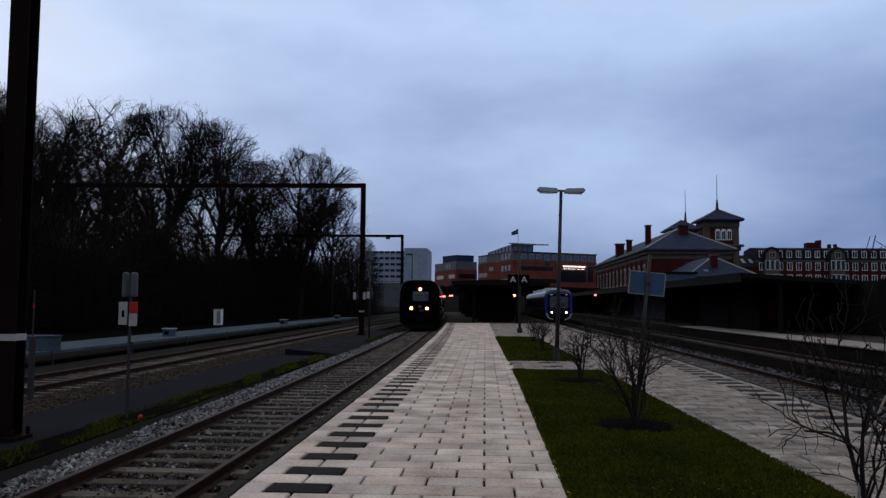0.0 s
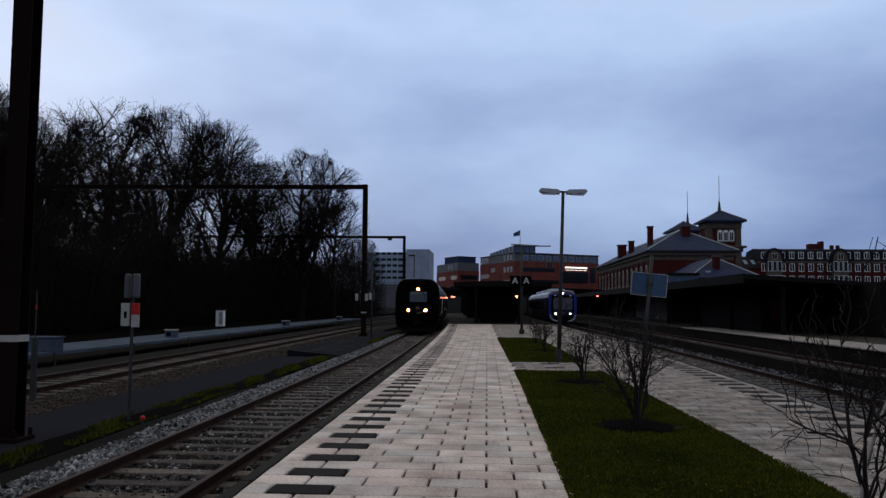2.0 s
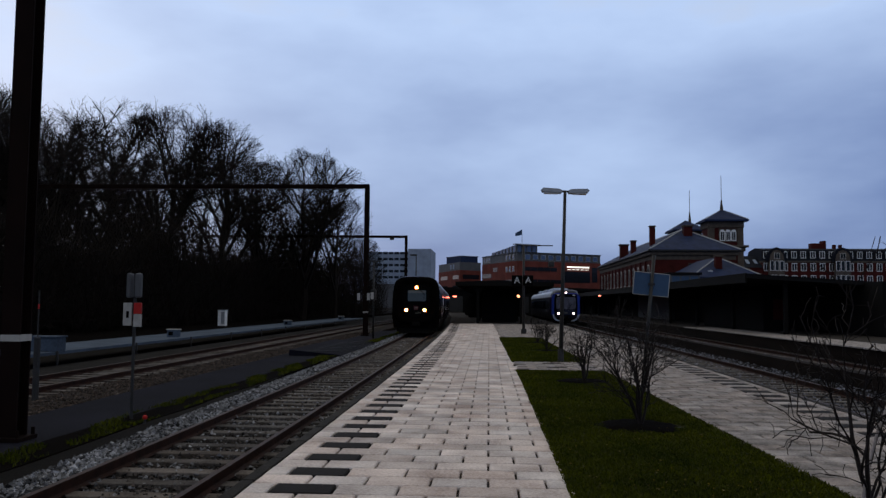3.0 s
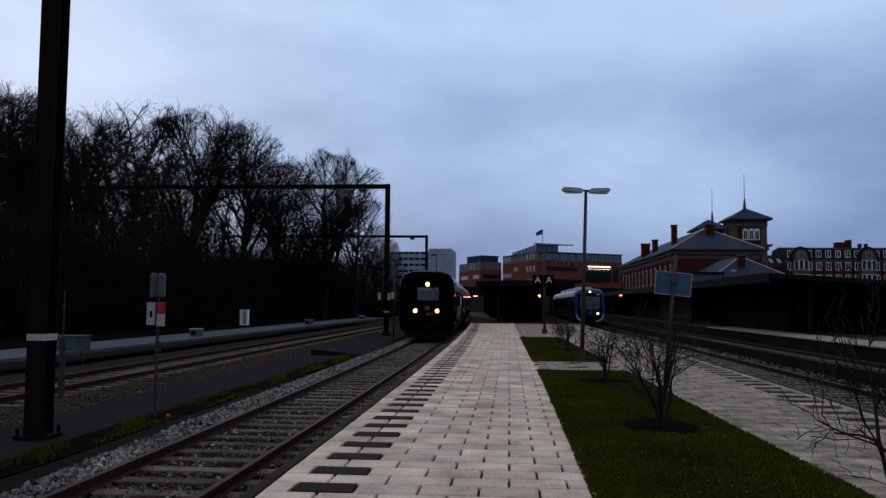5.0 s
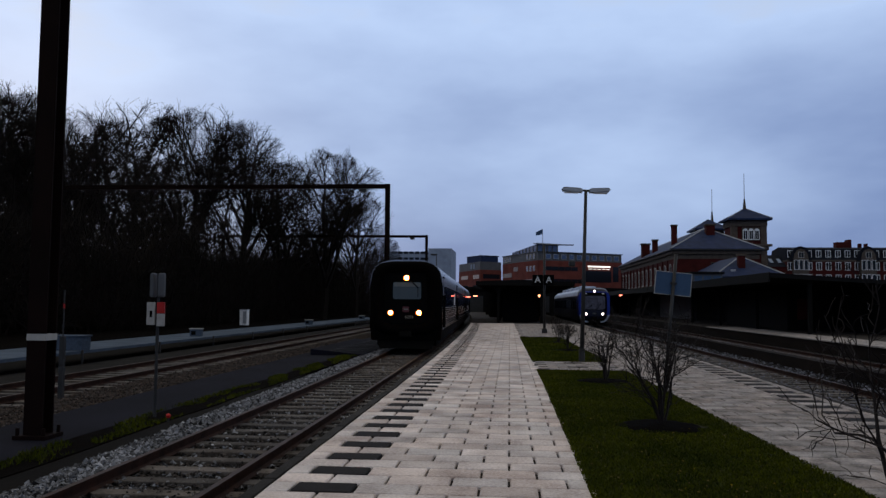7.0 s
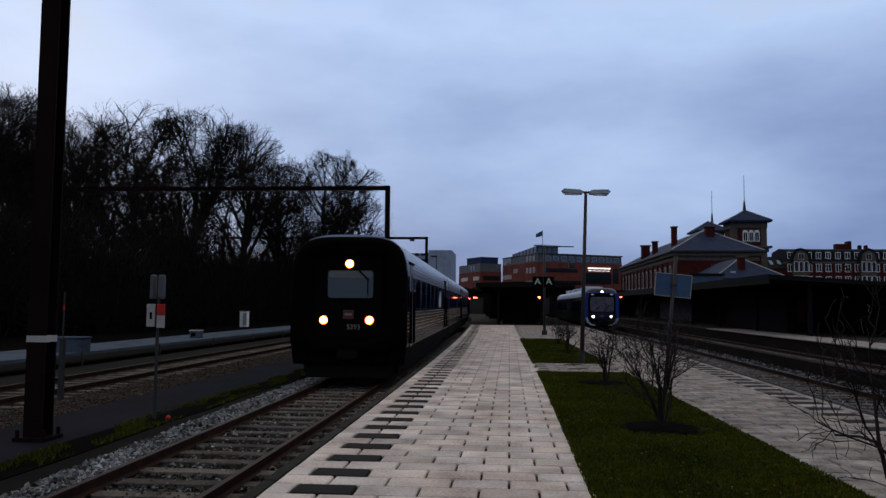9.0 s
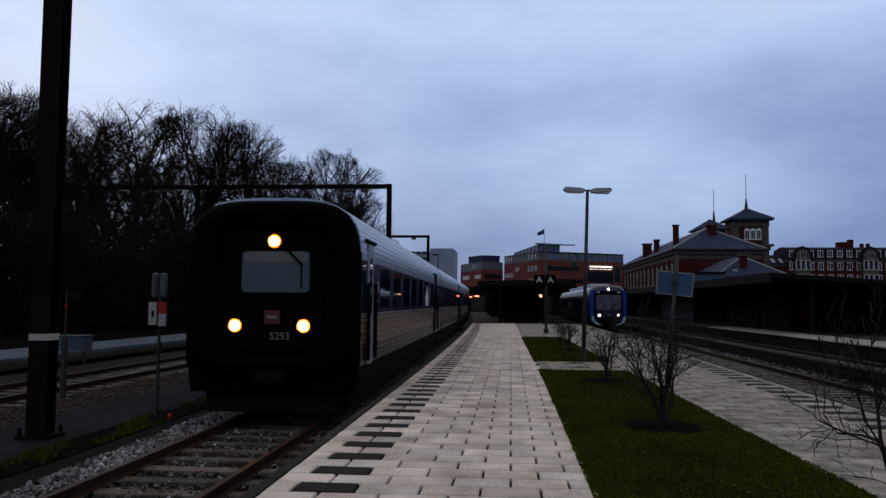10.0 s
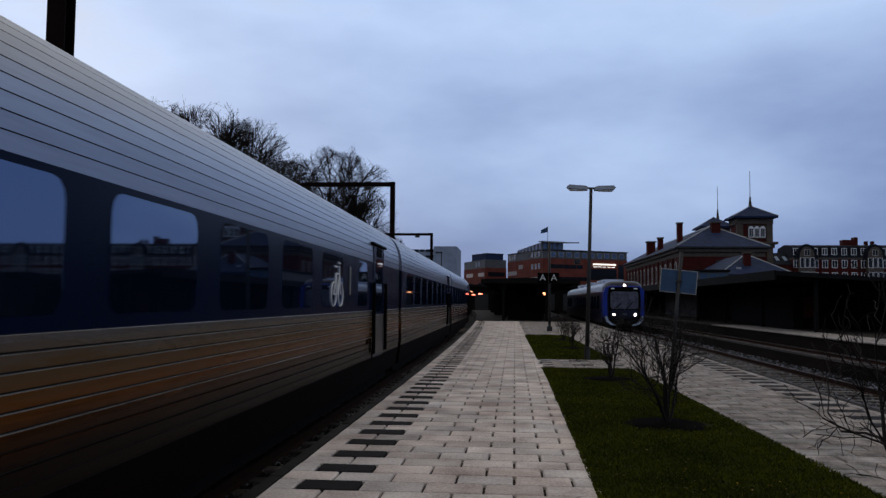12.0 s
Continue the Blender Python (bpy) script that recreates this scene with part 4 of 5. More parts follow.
def window(parent, x, y, z, w, h, nx=1.0, frame_mat=None, face="-y", bars=True):
    """A framed window proud of a wall; face tells where it looks."""
    frame_mat = frame_mat or M_PLASTER

    def bx(a0, a1, d0, d1, z0, z1):
        return box(B(), x + a0, x + a1, y + d0, y + d1, z0, z1) if face == "-y" else box(B(), x + d0, x + d1, y + a0, y + a1, z0, z1)

    win = part("window", bx(-w / 2, w / 2, -0.06, 0.0, z, z + h), frame_mat, parent)
    g = 0.09 * w
    if bars:
        part("pane", bx(-w / 2 + g, -g / 2, -0.075, -0.06, z + g, z + h - g), M_WIN, win)
        part("pane", bx(g / 2, w / 2 - g, -0.075, -0.06, z + g, z + h - g), M_WIN, win)
    else:
        part("pane", bx(-w / 2 + g, w / 2 - g, -0.075, -0.06, z + g, z + h - g), M_WIN, win)
    return win


def hip_roof(bm, x0, x1, y0, y1, z, h, inset, over=0.6):
    x0, x1, y0, y1 = x0 - over, x1 + over, y0 - over, y1 + over
    xm, ym = (x0 + x1) / 2, (y0 + y1) / 2
    base = [bm.verts.new(p) for p in ((x0, y0, z), (x1, y0, z), (x1, y1, z), (x0, y1, z))]
    low = [bm.verts.new((v.co.x, v.co.y, z - 0.25)) for v in base]
    if y1 - y0 - 2 * inset > 0.2:
        a, b = bm.verts.new((xm, y0 + inset, z + h)), bm.verts.new((xm, y1 - inset, z + h))
        bm.faces.new((base[0], base[1], a))
        bm.faces.new((base[1], base[2], b, a))
        bm.faces.new((base[2], base[3], b))
        bm.faces.new((base[3], base[0], a, b))
    else:
        a = bm.verts.new((xm, ym, z + h))
        for i in range(4):
            bm.faces.new((base[i], base[(i + 1) % 4], a))
    for i in range(4):
        bm.faces.new((low[i], low[(i + 1) % 4], base[(i + 1) % 4], base[i]))
    bm.faces.new(low[::-1])
    return bm


def chimney(parent, x, y, z0, z1, w=0.7):
    c = part("chimney", box(B(), x - w / 2, x + w / 2, y - w / 2, y + w / 2, z0, z1, 0.03), M_BRICK_DARK, parent, "red brick chimney stack")
    part("cap", box(B(), x - w * 0.62, x + w * 0.62, y - w * 0.62, y + w * 0.62, z1, z1 + 0.2, 0.03), M_STUCCO, c)
    return c


def plan(bm, pts, z0, z1):
    """An upright prism over a plan outline; z1 may be one height or one for each corner."""
    tops = z1 if isinstance(z1, (list, tuple)) else [z1] * len(pts)
    low = [bm.verts.new((x, y, z0)) for x, y in pts]
    high = [bm.verts.new((x, y, z)) for (x, y), z in zip(pts, tops)]
    n = len(pts)
    for i in range(n):
        bm.faces.new((low[i], low[(i + 1) % n], high[(i + 1) % n], high[i]))
    bm.faces.new(low[::-1])
    bm.faces.new(high)
    bmesh.ops.recalc_face_normals(bm, faces=bm.faces)
    return bm


def along(p, q, a0, a1, d0, d1, z0, z1):
    """A box on a facade that runs from p to q in plan: a along it, d out of it."""
    p, q = Vector(p), Vector(q)
    u = (q - p).normalized()
    w = Vector((u.y, -u.x))
    return plan(B(), [tuple(p + u * a + w * d) for a, d in ((a0, d0), (a0, d1), (a1, d1), (a1, d0))], z0, z1)


def arched_window(parent, y, z, w, h, x):
    """A round-headed window in a wall that looks west, with a stone frame and two panes."""
    def head(a, low, high):
        return [(y - a, low), (y - a, high)] + [(y - a * math.cos(radians(k)), high + a * math.sin(radians(k))) for k in (30, 60, 90, 120, 150)] + [(y + a, high), (y + a, low)]
    win = part("window", prism(B(), head(w / 2, z, z + h - w / 2), x - 0.07, x, "x"), M_PLASTER, parent)
    part("pane", prism(B(), head(w / 2 - 0.14, z + 0.16, z + h - w / 2), x - 0.09, x - 0.07, "x"), M_WIN, win)
    part("glazing_bar", box(B(), x - 0.11, x - 0.09, y - 0.06, y + 0.06, z + 0.16, z + h - 0.2), M_PLASTER, win)
    part("sill", box(B(), x - 0.2, x, y - w / 2 - 0.1, y + w / 2 + 0.1, z - 0.15, z), M_STUCCO, win)


def station_building():
    t = thing("station_building", Matrix(), "old red brick station house with slate roofs and a tower", "building")
    x0, x1, y0, y1 = 22.0, 33.0, 109.0, 160.0
    part("wall", box(B(), x0, x1, y0, y1, 0, 8.0), M_BRICK_DARK, t)
    part("frieze", box(B(), x0 - 0.06, x1 + 0.06, y0 - 0.06, y1 + 0.06, 7.75, 8.35), M_STUCCO, t, "sandstone frieze under the eaves")
    part("cornice", box(B(), x0 - 0.35, x1 + 0.35, y0 - 0.35, y1 + 0.35, 8.35, 8.85, 0.08), M_STUCCO, t, "sandstone cornice")
    part("string_course", box(B(), x0 - 0.08, x1 + 0.1, y0 - 0.08, y1 + 0.1, 3.9, 4.2), M_STUCCO, t)
    roof = part("roof", hip_roof(B(), x0, x1, y0, y1, 9.1, 3.3, 6.6, 0.55), M_SLATE, t, "blue slate hipped roof")
    ex, ey, xm = x0 - 0.55, y0 - 0.55, (x0 + x1) / 2
    for a, b in (((ex, ey, 9.12), (xm, ey + 6.6, 12.42)), ((x1 + 0.55, ey, 9.12), (xm, ey + 6.6, 12.42)), ((xm, ey + 6.6, 12.42), (xm, y1 - 6.05, 12.42))):
        part("ridge_flashing", tube(B(), a, b, 0.10, n=6), M_GALV, roof)
    part("gutter", box(B(), ex - 0.12, ex, ey, y1, 8.86, 9.04, 0.03), M_STEEL, t)
    part("gutter", box(B(), ex, x1 + 0.55, ey - 0.12, ey, 8.86, 9.04, 0.03), M_STEEL, t)
    for i in range(13):
        y = 111.8 + i * 3.8
        arched_window(t, y, 4.5, 1.5, 2.7, x0)
        part("pilaster", box(B(), x0 - 0.16, x0, y + 1.6, y + 2.2, 0, 7.75), M_BRICK_DARK, t, "brick pilaster between the windows")
    window(t, 27.2, y0, 6.1, 0.9, 1.2, frame_mat=M_STUCCO)
    for x, y, z0, z1, w in ((24.0, 119, 10.2, 13.1, 0.75), (27.7, 113.3, 10.6, 12.6, 1.15), (23.2, 130, 9.8, 11.8, 0.8), (22.7, 136, 9.4, 11.6, 1.3)):
        chimney(t, x, y, z0, z1, w)
    for x, y in ((25.5, 110.7), (27.9, 110.7), (30.3, 110.7)):
        part("skylight", prism(B(), [(y - 0.45, 9.62), (y + 0.4, 10.04), (y + 0.36, 10.16), (y - 0.49, 9.74)], x - 0.32, x + 0.32, "x"), M_GALV, t, "small metal roof light")
    # tower
    x0, x1, y0, y1 = 32.4, 37.2, 119.5, 123.5
    tw = part("tower", box(B(), x0, x1, y0, y1, 0, 14.0), M_BRICK_DARK, t, "square brick tower with sandstone corners")
    part("tower_cornice", box(B(), x0 - 0.75, x1 + 0.75, y0 - 0.6, y1 + 0.5, 10.15, 10.5, 0.1), M_STUCCO, t)
    part("tower_cornice", box(B(), x0 - 0.35, x1 + 0.35, y0 - 0.3, y1 + 0.3, 9.6, 10.15, 0.1), M_STUCCO, t)
    for x in (x0, x1):
        part("quoin", box(B(), x - 0.12, x + 0.75, y0 - 0.12, y0 + 0.5, 10.5, 13.1) if x == x0 else box(B(), x - 0.75, x + 0.12, y0 - 0.12, y0 + 0.5, 10.5, 13.1), M_STUCCO, tw)
        part("quoin", box(B(), x - 0.12, x + 0.75, y0 - 0.12, y0 + 0.5, 0, 9.6) if x == x0 else box(B(), x - 0.75, x + 0.12, y0 - 0.12, y0 + 0.5, 0, 9.6), M_STUCCO, tw)
    part("frieze", box(B(), x0 - 0.2, x1 + 0.2, y0 - 0.2, y1 + 0.2, 13.1, 13.95, 0.05), M_STUCCO, tw)
    xm, ym = (x0 + x1) / 2, (y0 + y1) / 2
    part("window_surround", box(B(), xm - 1.0, xm + 1.55, y0 - 0.1, y0, 11.0, 12.95), M_STUCCO, tw)
    for dx in (-0.55, 0.28, 1.1):
        arch = [(xm + dx - 0.36, 11.15), (xm + dx - 0.36, 12.45)] + [(xm + dx - 0.36 * math.cos(radians(k)), 12.45 + 0.36 * math.sin(radians(k))) for k in (30, 60, 90, 120, 150)] + [(xm + dx + 0.36, 12.45), (xm + dx + 0.36, 11.15)]
        win = part("window", prism(B(), arch, y0 - 0.16, y0 - 0.1), M_WHITE, t, "white arched tower window")
        part("pane", box(B(), xm + dx - 0.25, xm + dx - 0.03, y0 - 0.18, y0 - 0.16, 11.25, 12.45), M_WIN, win)
        part("pane", box(B(), xm + dx + 0.03, xm + dx + 0.25, y0 - 0.18, y0 - 0.16, 11.25, 12.45), M_WIN, win)
    top = part("tower_roof", hip_roof(B(), x0, x1, y0, y1, 14.25, 1.75, 9, 0.75), M_SLATE, t, "low slate pyramid roof")
    for a in (x0 - 0.75, x1 + 0.75):
        part("hip_flashing", tube(B(), (a, y0 - 0.75, 14.27), (xm, ym, 16.02), 0.06, n=6), M_GALV, top)
    fin = part("finial", tube(B(), (xm, ym, 15.8), (xm, ym, 17.4), 0.28, 0.10, 8), M_STUCCO, t)
    part("flagpole", tube(B(), (xm, ym, 17.3), (xm, ym, 21.2), 0.06, 0.04, 6), M_GALV, fin)
    # second turret
    x0, x1, y0, y1 = 31.3, 35.1, 134.8, 139
    part("turret", box(B(), x0, x1, y0, y1, 7, 13.9), M_BRICK_DARK, t)
    part("turret_frieze", box(B(), x0 - 0.2, x1 + 0.2, y0 - 0.2, y1 + 0.2, 13.3, 13.95, 0.05), M_STUCCO, t)
    part("turret_roof", hip_roof(B(), x0, x1, y0, y1, 14.2, 1.8, 9, 0.95), M_SLATE, t)
    xm, ym = 33.9, (y0 + y1) / 2
    fin = part("finial", tube(B(), (xm, ym, 15.3), (xm, ym, 17.3), 0.28, 0.10, 8), M_STUCCO, t)
    part("flagpole", tube(B(), (xm, ym, 17.2), (xm, ym, 21.1), 0.06, 0.04, 6), M_GALV, fin)
    # low wing and flat annex towards the tracks
    part("wing_wall", box(B(), 23.4, 30.3, 92, 108.9, 0, 4.5), M_BRICK_DARK, t)
    wing = part("wing_roof", hip_roof(B(), 23.4, 30.3, 92, 108.9, 4.8, 2.5, 4.6, 0.7), M_SLATE, t)
    for a in ((22.7, 91.3, 4.82), (31.0, 91.3, 4.82)):
        part("hip_flashing", tube(B(), a, (26.85, 95.9, 7.32), 0.08, n=6), M_GALV, wing)
    part("skylight", box(B(), 24.9, 25.4, 92.4, 92.9, 5.35, 5.62, 0.03), M_GALV, t, "small metal roof light")
    part("annex", box(B(), 20.0, 23.3, 90, 108.8, 0, 5.0), M_FACADE_GREY, t, "flat-roofed dark annex")
    part("annex_roof", box(B(), 19.8, 23.5, 89.8, 108.9, 5.0, 5.25, 0.03), M_CANOPY_TOP, t)
    for i in range(3):
        part("annex_panel", box(B(), 20.3 + i * 1.0, 21.1 + i * 1.0, 89.94, 90.0, 3.4, 4.8), M_SIGN_BACK, t)
    chimney(t, 26.3, 93.5, 4.9, 7.2, 0.75)


def office_building():
    """Modern brick offices behind the station, set corner on to the tracks."""
    t = thing("office_building", Matrix(), "modern orange-red brick office block with dark window bands", "building", "brick office blocks")
    A, K, E = (-2.2, 252.0), (7.9, 226.0), (33.2, 240.0)
    back = (A[0] + E[0] - K[0], A[1] + E[1] - K[1])
    part("wall", plan(B(), [A, K, E, back], 0, 13.9), M_BRICK_RED, t)
    part("attic", plan(B(), [(-2.1, 251.95), (7.9, 226.15), (33.05, 240.05), back], 13.9, 16.2), M_FACADE_GREY, t, "grey clad top storey")
    part("roof_edge", plan(B(), [(-2.3, 252.0), (7.9, 225.8), (33.4, 240.0), back], 16.2, 16.45), M_STEEL, t)
    # upper floors, the long side
    for i in range(10):
        a = 2.6 + i * 2.6
        w = part("window", along(K, E, a, a + 1.7, -0.12, 0.0, 14.35, 15.75), M_GALV, t)
        part("pane", along(K, E, a + 0.12, a + 1.58, 0.0, 0.03, 14.45, 15.65), M_SKYPANE, w)
    for z, a1 in ((11.1, 13.5), (7.6, 16.0), (4.1, 26.0)):
        for k in range(int((a1 - 2.4) / 2.2)):
            part("window_band", along(K, E, 2.4 + k * 2.2, 4.5 + k * 2.2, 0.0, 0.06, z, z + 1.15), M_WIN, t)
    part("window_band", along(K, E, 15.5, 25.0, 0.0, 0.06, 8.0, 11.3), M_WIN, t)
    part("recess", along(K, E, 25.6, 27.6, 0.0, 0.05, 8.2, 12.6), M_WIN, t)
    part("lit_sign", along(K, E, 16.6, 24.4, 0.3, 0.5, 12.35, 12.75), G_PANEL, t, "white lit sign panel on the facade")
    for k in range(5):
        part("lit_sign_bar", along(K, E, 16.8 + k * 1.55, 17.9 + k * 1.55, 0.3, 0.5, 11.75, 11.9), G_PANEL, t)
    # the short side
    for a in (1.5, 3.6, 5.7, 19.5, 22.0, 24.5):
        for z in (14.3, 10.9) if a > 10 else (14.3,):
            w = part("window", along(A, K, a, a + 1.5, 0.0, 0.06, z, z + 1.6), M_PLASTER, t, "white-framed office window")
            part("pane", along(A, K, a + 0.25, a + 1.25, 0.06, 0.09, z + 0.2, z + 1.4), M_SKYPANE, w)
    for a0, a1, z in ((0.6, 8.0, 9.6), (0.6, 8.0, 6.2), (19.0, 26.5, 7.4), (9.5, 13.0, 11.3)):
        part("window_band", along(A, K, a0, a1, 0.0, 0.06, z, z + 1.3), M_WIN, t)
    # glazed plant room on the roof, rising towards the corner
    p, q, r = (0.9, 250.0), (7.9, 234.0), (14.3, 238.0)
    part("penthouse", plan(B(), [p, q, r, (8.5, 254.0)], 16.45, [17.5, 19.0, 19.0, 18.0]), M_SKYPANE, t, "glazed rooftop plant room")
    for i in range(8):
        f = i / 7
        part("mullion", along(p, q, 0.2 + f * 16.8, 0.75 + f * 16.8, 0.0, 0.12, 16.45, 17.4 + 1.5 * f), M_FACADE_GREY, t)
    for i in range(5):
        part("mullion", along(q, r, 0.1 + i * 1.75, 0.4 + i * 1.75, 0.0, 0.12, 16.45, 18.9), M_FACADE_GREY, t)
    part("flat_roof", plan(B(), [(6.9, 234.2), (7.9, 232.6), (15.2, 237.4), (13.5, 240)], 19.02, 19.3), M_GALV, t)
    b = thing("office_building", Matrix(), "brick office block with a glazed rooftop box", "building", "brick office blocks")
    A, K, E = (-18.0, 285.0), (-9.6, 262.0), (-2.7, 268.0)
    back = (A[0] + E[0] - K[0], A[1] + E[1] - K[1])
    part("wall", plan(B(), [A, K, E, back], 0, 12.7), M_BRICK_RED, b)
    part("attic", plan(B(), [(-17.9, 284.95), (-9.6, 262.15), (-2.8, 268.05), back], 12.7, 15.4), M_FACADE_GREY, b)
    part("rooftop_box", plan(B(), [(-14.8, 278.0), (-9.5, 268.0), (-3.9, 272.0), (-9.0, 282.0)], 15.4, 17.6), M_SLATE, b, "dark glazed rooftop box")
    part("box_roof", plan(B(), [(-15.0, 278.1), (-9.5, 267.7), (-3.6, 272.0), (-9.0, 282.2)], 17.6, 17.8), M_STEEL, b)
    for z in (3.0, 6.4, 9.8):
        part("window_band", along(A, K, 3.0, 11.0, 0.0, 0.06, z, z + 1.3), M_WIN, b)
        part("window_band", along(A, K, 17.0, 23.5, 0.0, 0.06, z, z + 1.3), M_WIN, b)
        part("window_band", along(K, E, 1.2, 8.4, 0.0, 0.06, z, z + 1.5), M_WIN, b)
    for a in (14.0, 17.0):
        part("window", along(A, K, a, a + 1.5, 0.0, 0.06, 13.2, 14.8), M_CONCRETE, b)
    # flag on a roof pole
    f = thing("roof_flag", pose(9.75, 237.5, 19.3), "dark blue flag flying from a roof pole", "flag")
    part("pole", tube(B(), (0, 0, 0), (0, 0, 4.6), 0.09, 0.06, 8), M_GALV, f)
    bm = B()
    bmesh.ops.create_grid(bm, x_segments=10, y_segments=4, size=1, matrix=Matrix.Translation((-1.0, 0, 3.7)) @ Matrix.Rotation(math.pi / 2, 4, "X") @ Matrix.Diagonal((1.0, 0.8, 1, 1)))
    for v in bm.verts:
        v.co.y += 0.18 * math.sin(v.co.x * 4)
        v.co.z += 0.36 * v.co.x + 0.2 * (v.co.z - 3.7) * v.co.x
    bmesh.ops.solidify(bm, geom=bm.faces, thickness=0.03)
    part("cloth", bm, M_SIGN_BACK, f)


def goods_shed():
    """Made-up low dark backdrop with a shallow roof, closing the view behind platform roofs."""
    t = thing("goods_shed", pose(0, 150, 0), "long low dark backdrop added beyond the platform canopies", "shed")
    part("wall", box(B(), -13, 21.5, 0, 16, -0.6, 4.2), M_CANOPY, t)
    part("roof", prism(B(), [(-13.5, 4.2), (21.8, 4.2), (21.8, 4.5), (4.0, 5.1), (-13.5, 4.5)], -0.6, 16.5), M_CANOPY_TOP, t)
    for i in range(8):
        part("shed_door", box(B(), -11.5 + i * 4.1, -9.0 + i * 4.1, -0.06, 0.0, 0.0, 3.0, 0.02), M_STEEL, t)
    # these lamps are invented along with the shed
    for x in (-8.0, 3.0, 12.0):
        part("lamp", box(B(), x - 0.15, x + 0.15, -0.3, -0.06, 3.3, 3.42), G_WARM, t, "small glowing lamp added to the backdrop")


def tower_block():
    t = thing("tower_block", Matrix(), "pale grey concrete high-rise block in the distance", "building")
    part("wall", box(B(), -64, -32, 420, 450, 0, 28.8), M_CONCRETE, t)
    part("high_wall", box(B(), -42.3, -30.2, 415, 450, 0, 30.2), M_CONCRETE, t)
    for f in range(9):
        for i in range(6):
            part("window_band", box(B(), -59 + i * 3, -56.6 + i * 3, 419.9, 420.0, 2 + f * 3.2, 3.3 + f * 3.2), M_WIN, t)
    b = thing("low_block", Matrix(), "grey flat-roofed shed beyond the yard", "building")
    part("wall", box(B(), -45, -18, 300, 330, 0, 9), M_FACADE_GREY, b)
    part("roof_edge", box(B(), -45.3, -17.7, 299.7, 330.3, 9, 9.5), M_CONCRETE, b)


def apartment_house():
    t = thing("apartment_house", pose(59.25, 190, 0), "long dark red brick apartment house with slate mansard", "building")
    L = 62.0
    part("wall", box(B(), 4.6, L, 0, 12, 0, 11.8), M_BRICK_DARK, t)
    part("cornice", box(B(), 4.5, L + 0.2, -0.25, 12.2, 11.8, 12.2, 0.05), M_STUCCO, t)
    part("mansard", prism(B(), [(-0.1, 12.2), (1.2, 14.9), (6, 15.5), (10.8, 14.9), (12.1, 12.2)], 4.6, L, "x"), M_SLATE_DARK, t, "dark slate mansard roof")
    # lower end house with a plain sloping roof
    part("end_wall", box(B(), -8.0, 4.58, 0.4, 11, 0, 10.6), M_BRICK_DARK, t)
    part("end_roof", prism(B(), [(0.2, 10.6), (5.7, 13.6), (11.2, 10.6)], -8.2, 4.58, "x"), M_SLATE_DARK, t)
    for x in (-0.4, 1.4, 3.2):
        part("roof_light", prism(B(), [(1.8, 11.58), (3.6, 12.56), (3.55, 12.66), (1.75, 11.68)], x, x + 0.7, "x"), M_CONCRETE, t, "sloping roof light")
    for x in (-1.0, 1.2, 3.4):
        for f in range(3):
            window(t, x, 0.4, 1.6 + f * 2.9, 1.15, 1.75)
    for i in range(2, 28):
        x = 1.0 + i * 2.12 + 0.06 * (i // 7)
        if i % 7 == 3:
            by = part("bay", box(B(), x - 1.75, x + 1.75, -0.9, 0, 0, 12.3, 0.1), M_STUCCO, t, "stone-faced bay window")
            part("gable", prism(B(), [(x - 2.4, 12.0), (x + 2.4, 12.0), (x + 2.1, 13.6), (x + 1.3, 14.9), (x, 15.3), (x - 1.3, 14.9), (x - 2.1, 13.6)], -0.8, 1.0), M_SLATE_DARK, t, "round-headed gable")
            part("gable_face", prism(B(), [(x - 1.7, 12.1), (x + 1.7, 12.1), (x + 1.4, 13.6), (x + 0.8, 14.4), (x, 14.7), (x - 0.8, 14.4), (x - 1.4, 13.6)], -0.95, -0.8), M_STUCCO, t)
            for f in range(4):
                for k in (-1.1, 0, 1.1):
                    window(by, x + k, -0.9, 1.3 + f * 2.85, 0.9, 2.3 if f == 3 else 1.9, bars=False, frame_mat=M_WHITE)
            window(t, x, -0.95, 12.6, 1.3, 1.4)
            continue
        for f in range(4):
            window(t, x, 0, 1.3 + f * 2.84, 1.25, 1.85, frame_mat=M_WHITE)
        d = part("dormer", box(B(), x - 0.8, x + 0.8, 0.15, 1.5, 12.6, 14.6, 0.25), M_SLATE_DARK, t)
        window(d, x, 0.15, 12.8, 1.2, 1.6, frame_mat=M_WHITE)
    part("chimney", box(B(), 17.6, 20.2, 5, 7, 15.2, 16.7, 0.05), M_BRICK_DARK, t, "broad chimney stack")
    part("chimney", box(B(), 20.2, 21.0, 5, 7, 15.2, 17.3, 0.05), M_BRICK_DARK, t)
    for x in (23.2, 24.6):
        part("chimney", box(B(), x - 0.3, x + 0.3, 5.5, 6.5, 15.3, 16.4, 0.05), M_BRICK_DARK, t)


# ---- trains ----
CARS = ((-0.12, 19.6), (20.12, 38.2), (38.72, 57.7))
WIN_Z0, WIN_Z1 = 1.80, 2.66


def side_profile(z):
    """Half width of the train body at a height over the rail."""
    if z < 1.0:
        return 1.38 + 0.07 * max(0.0, z - 0.45) / 0.55
    if z < 2.75:
        return 1.45
    u = min(1.0, (z - 2.75) / 1.05)
    return 1.45 * math.sqrt(max(0.0, 1 - u ** 2.6)) if u < 1 else 0.0


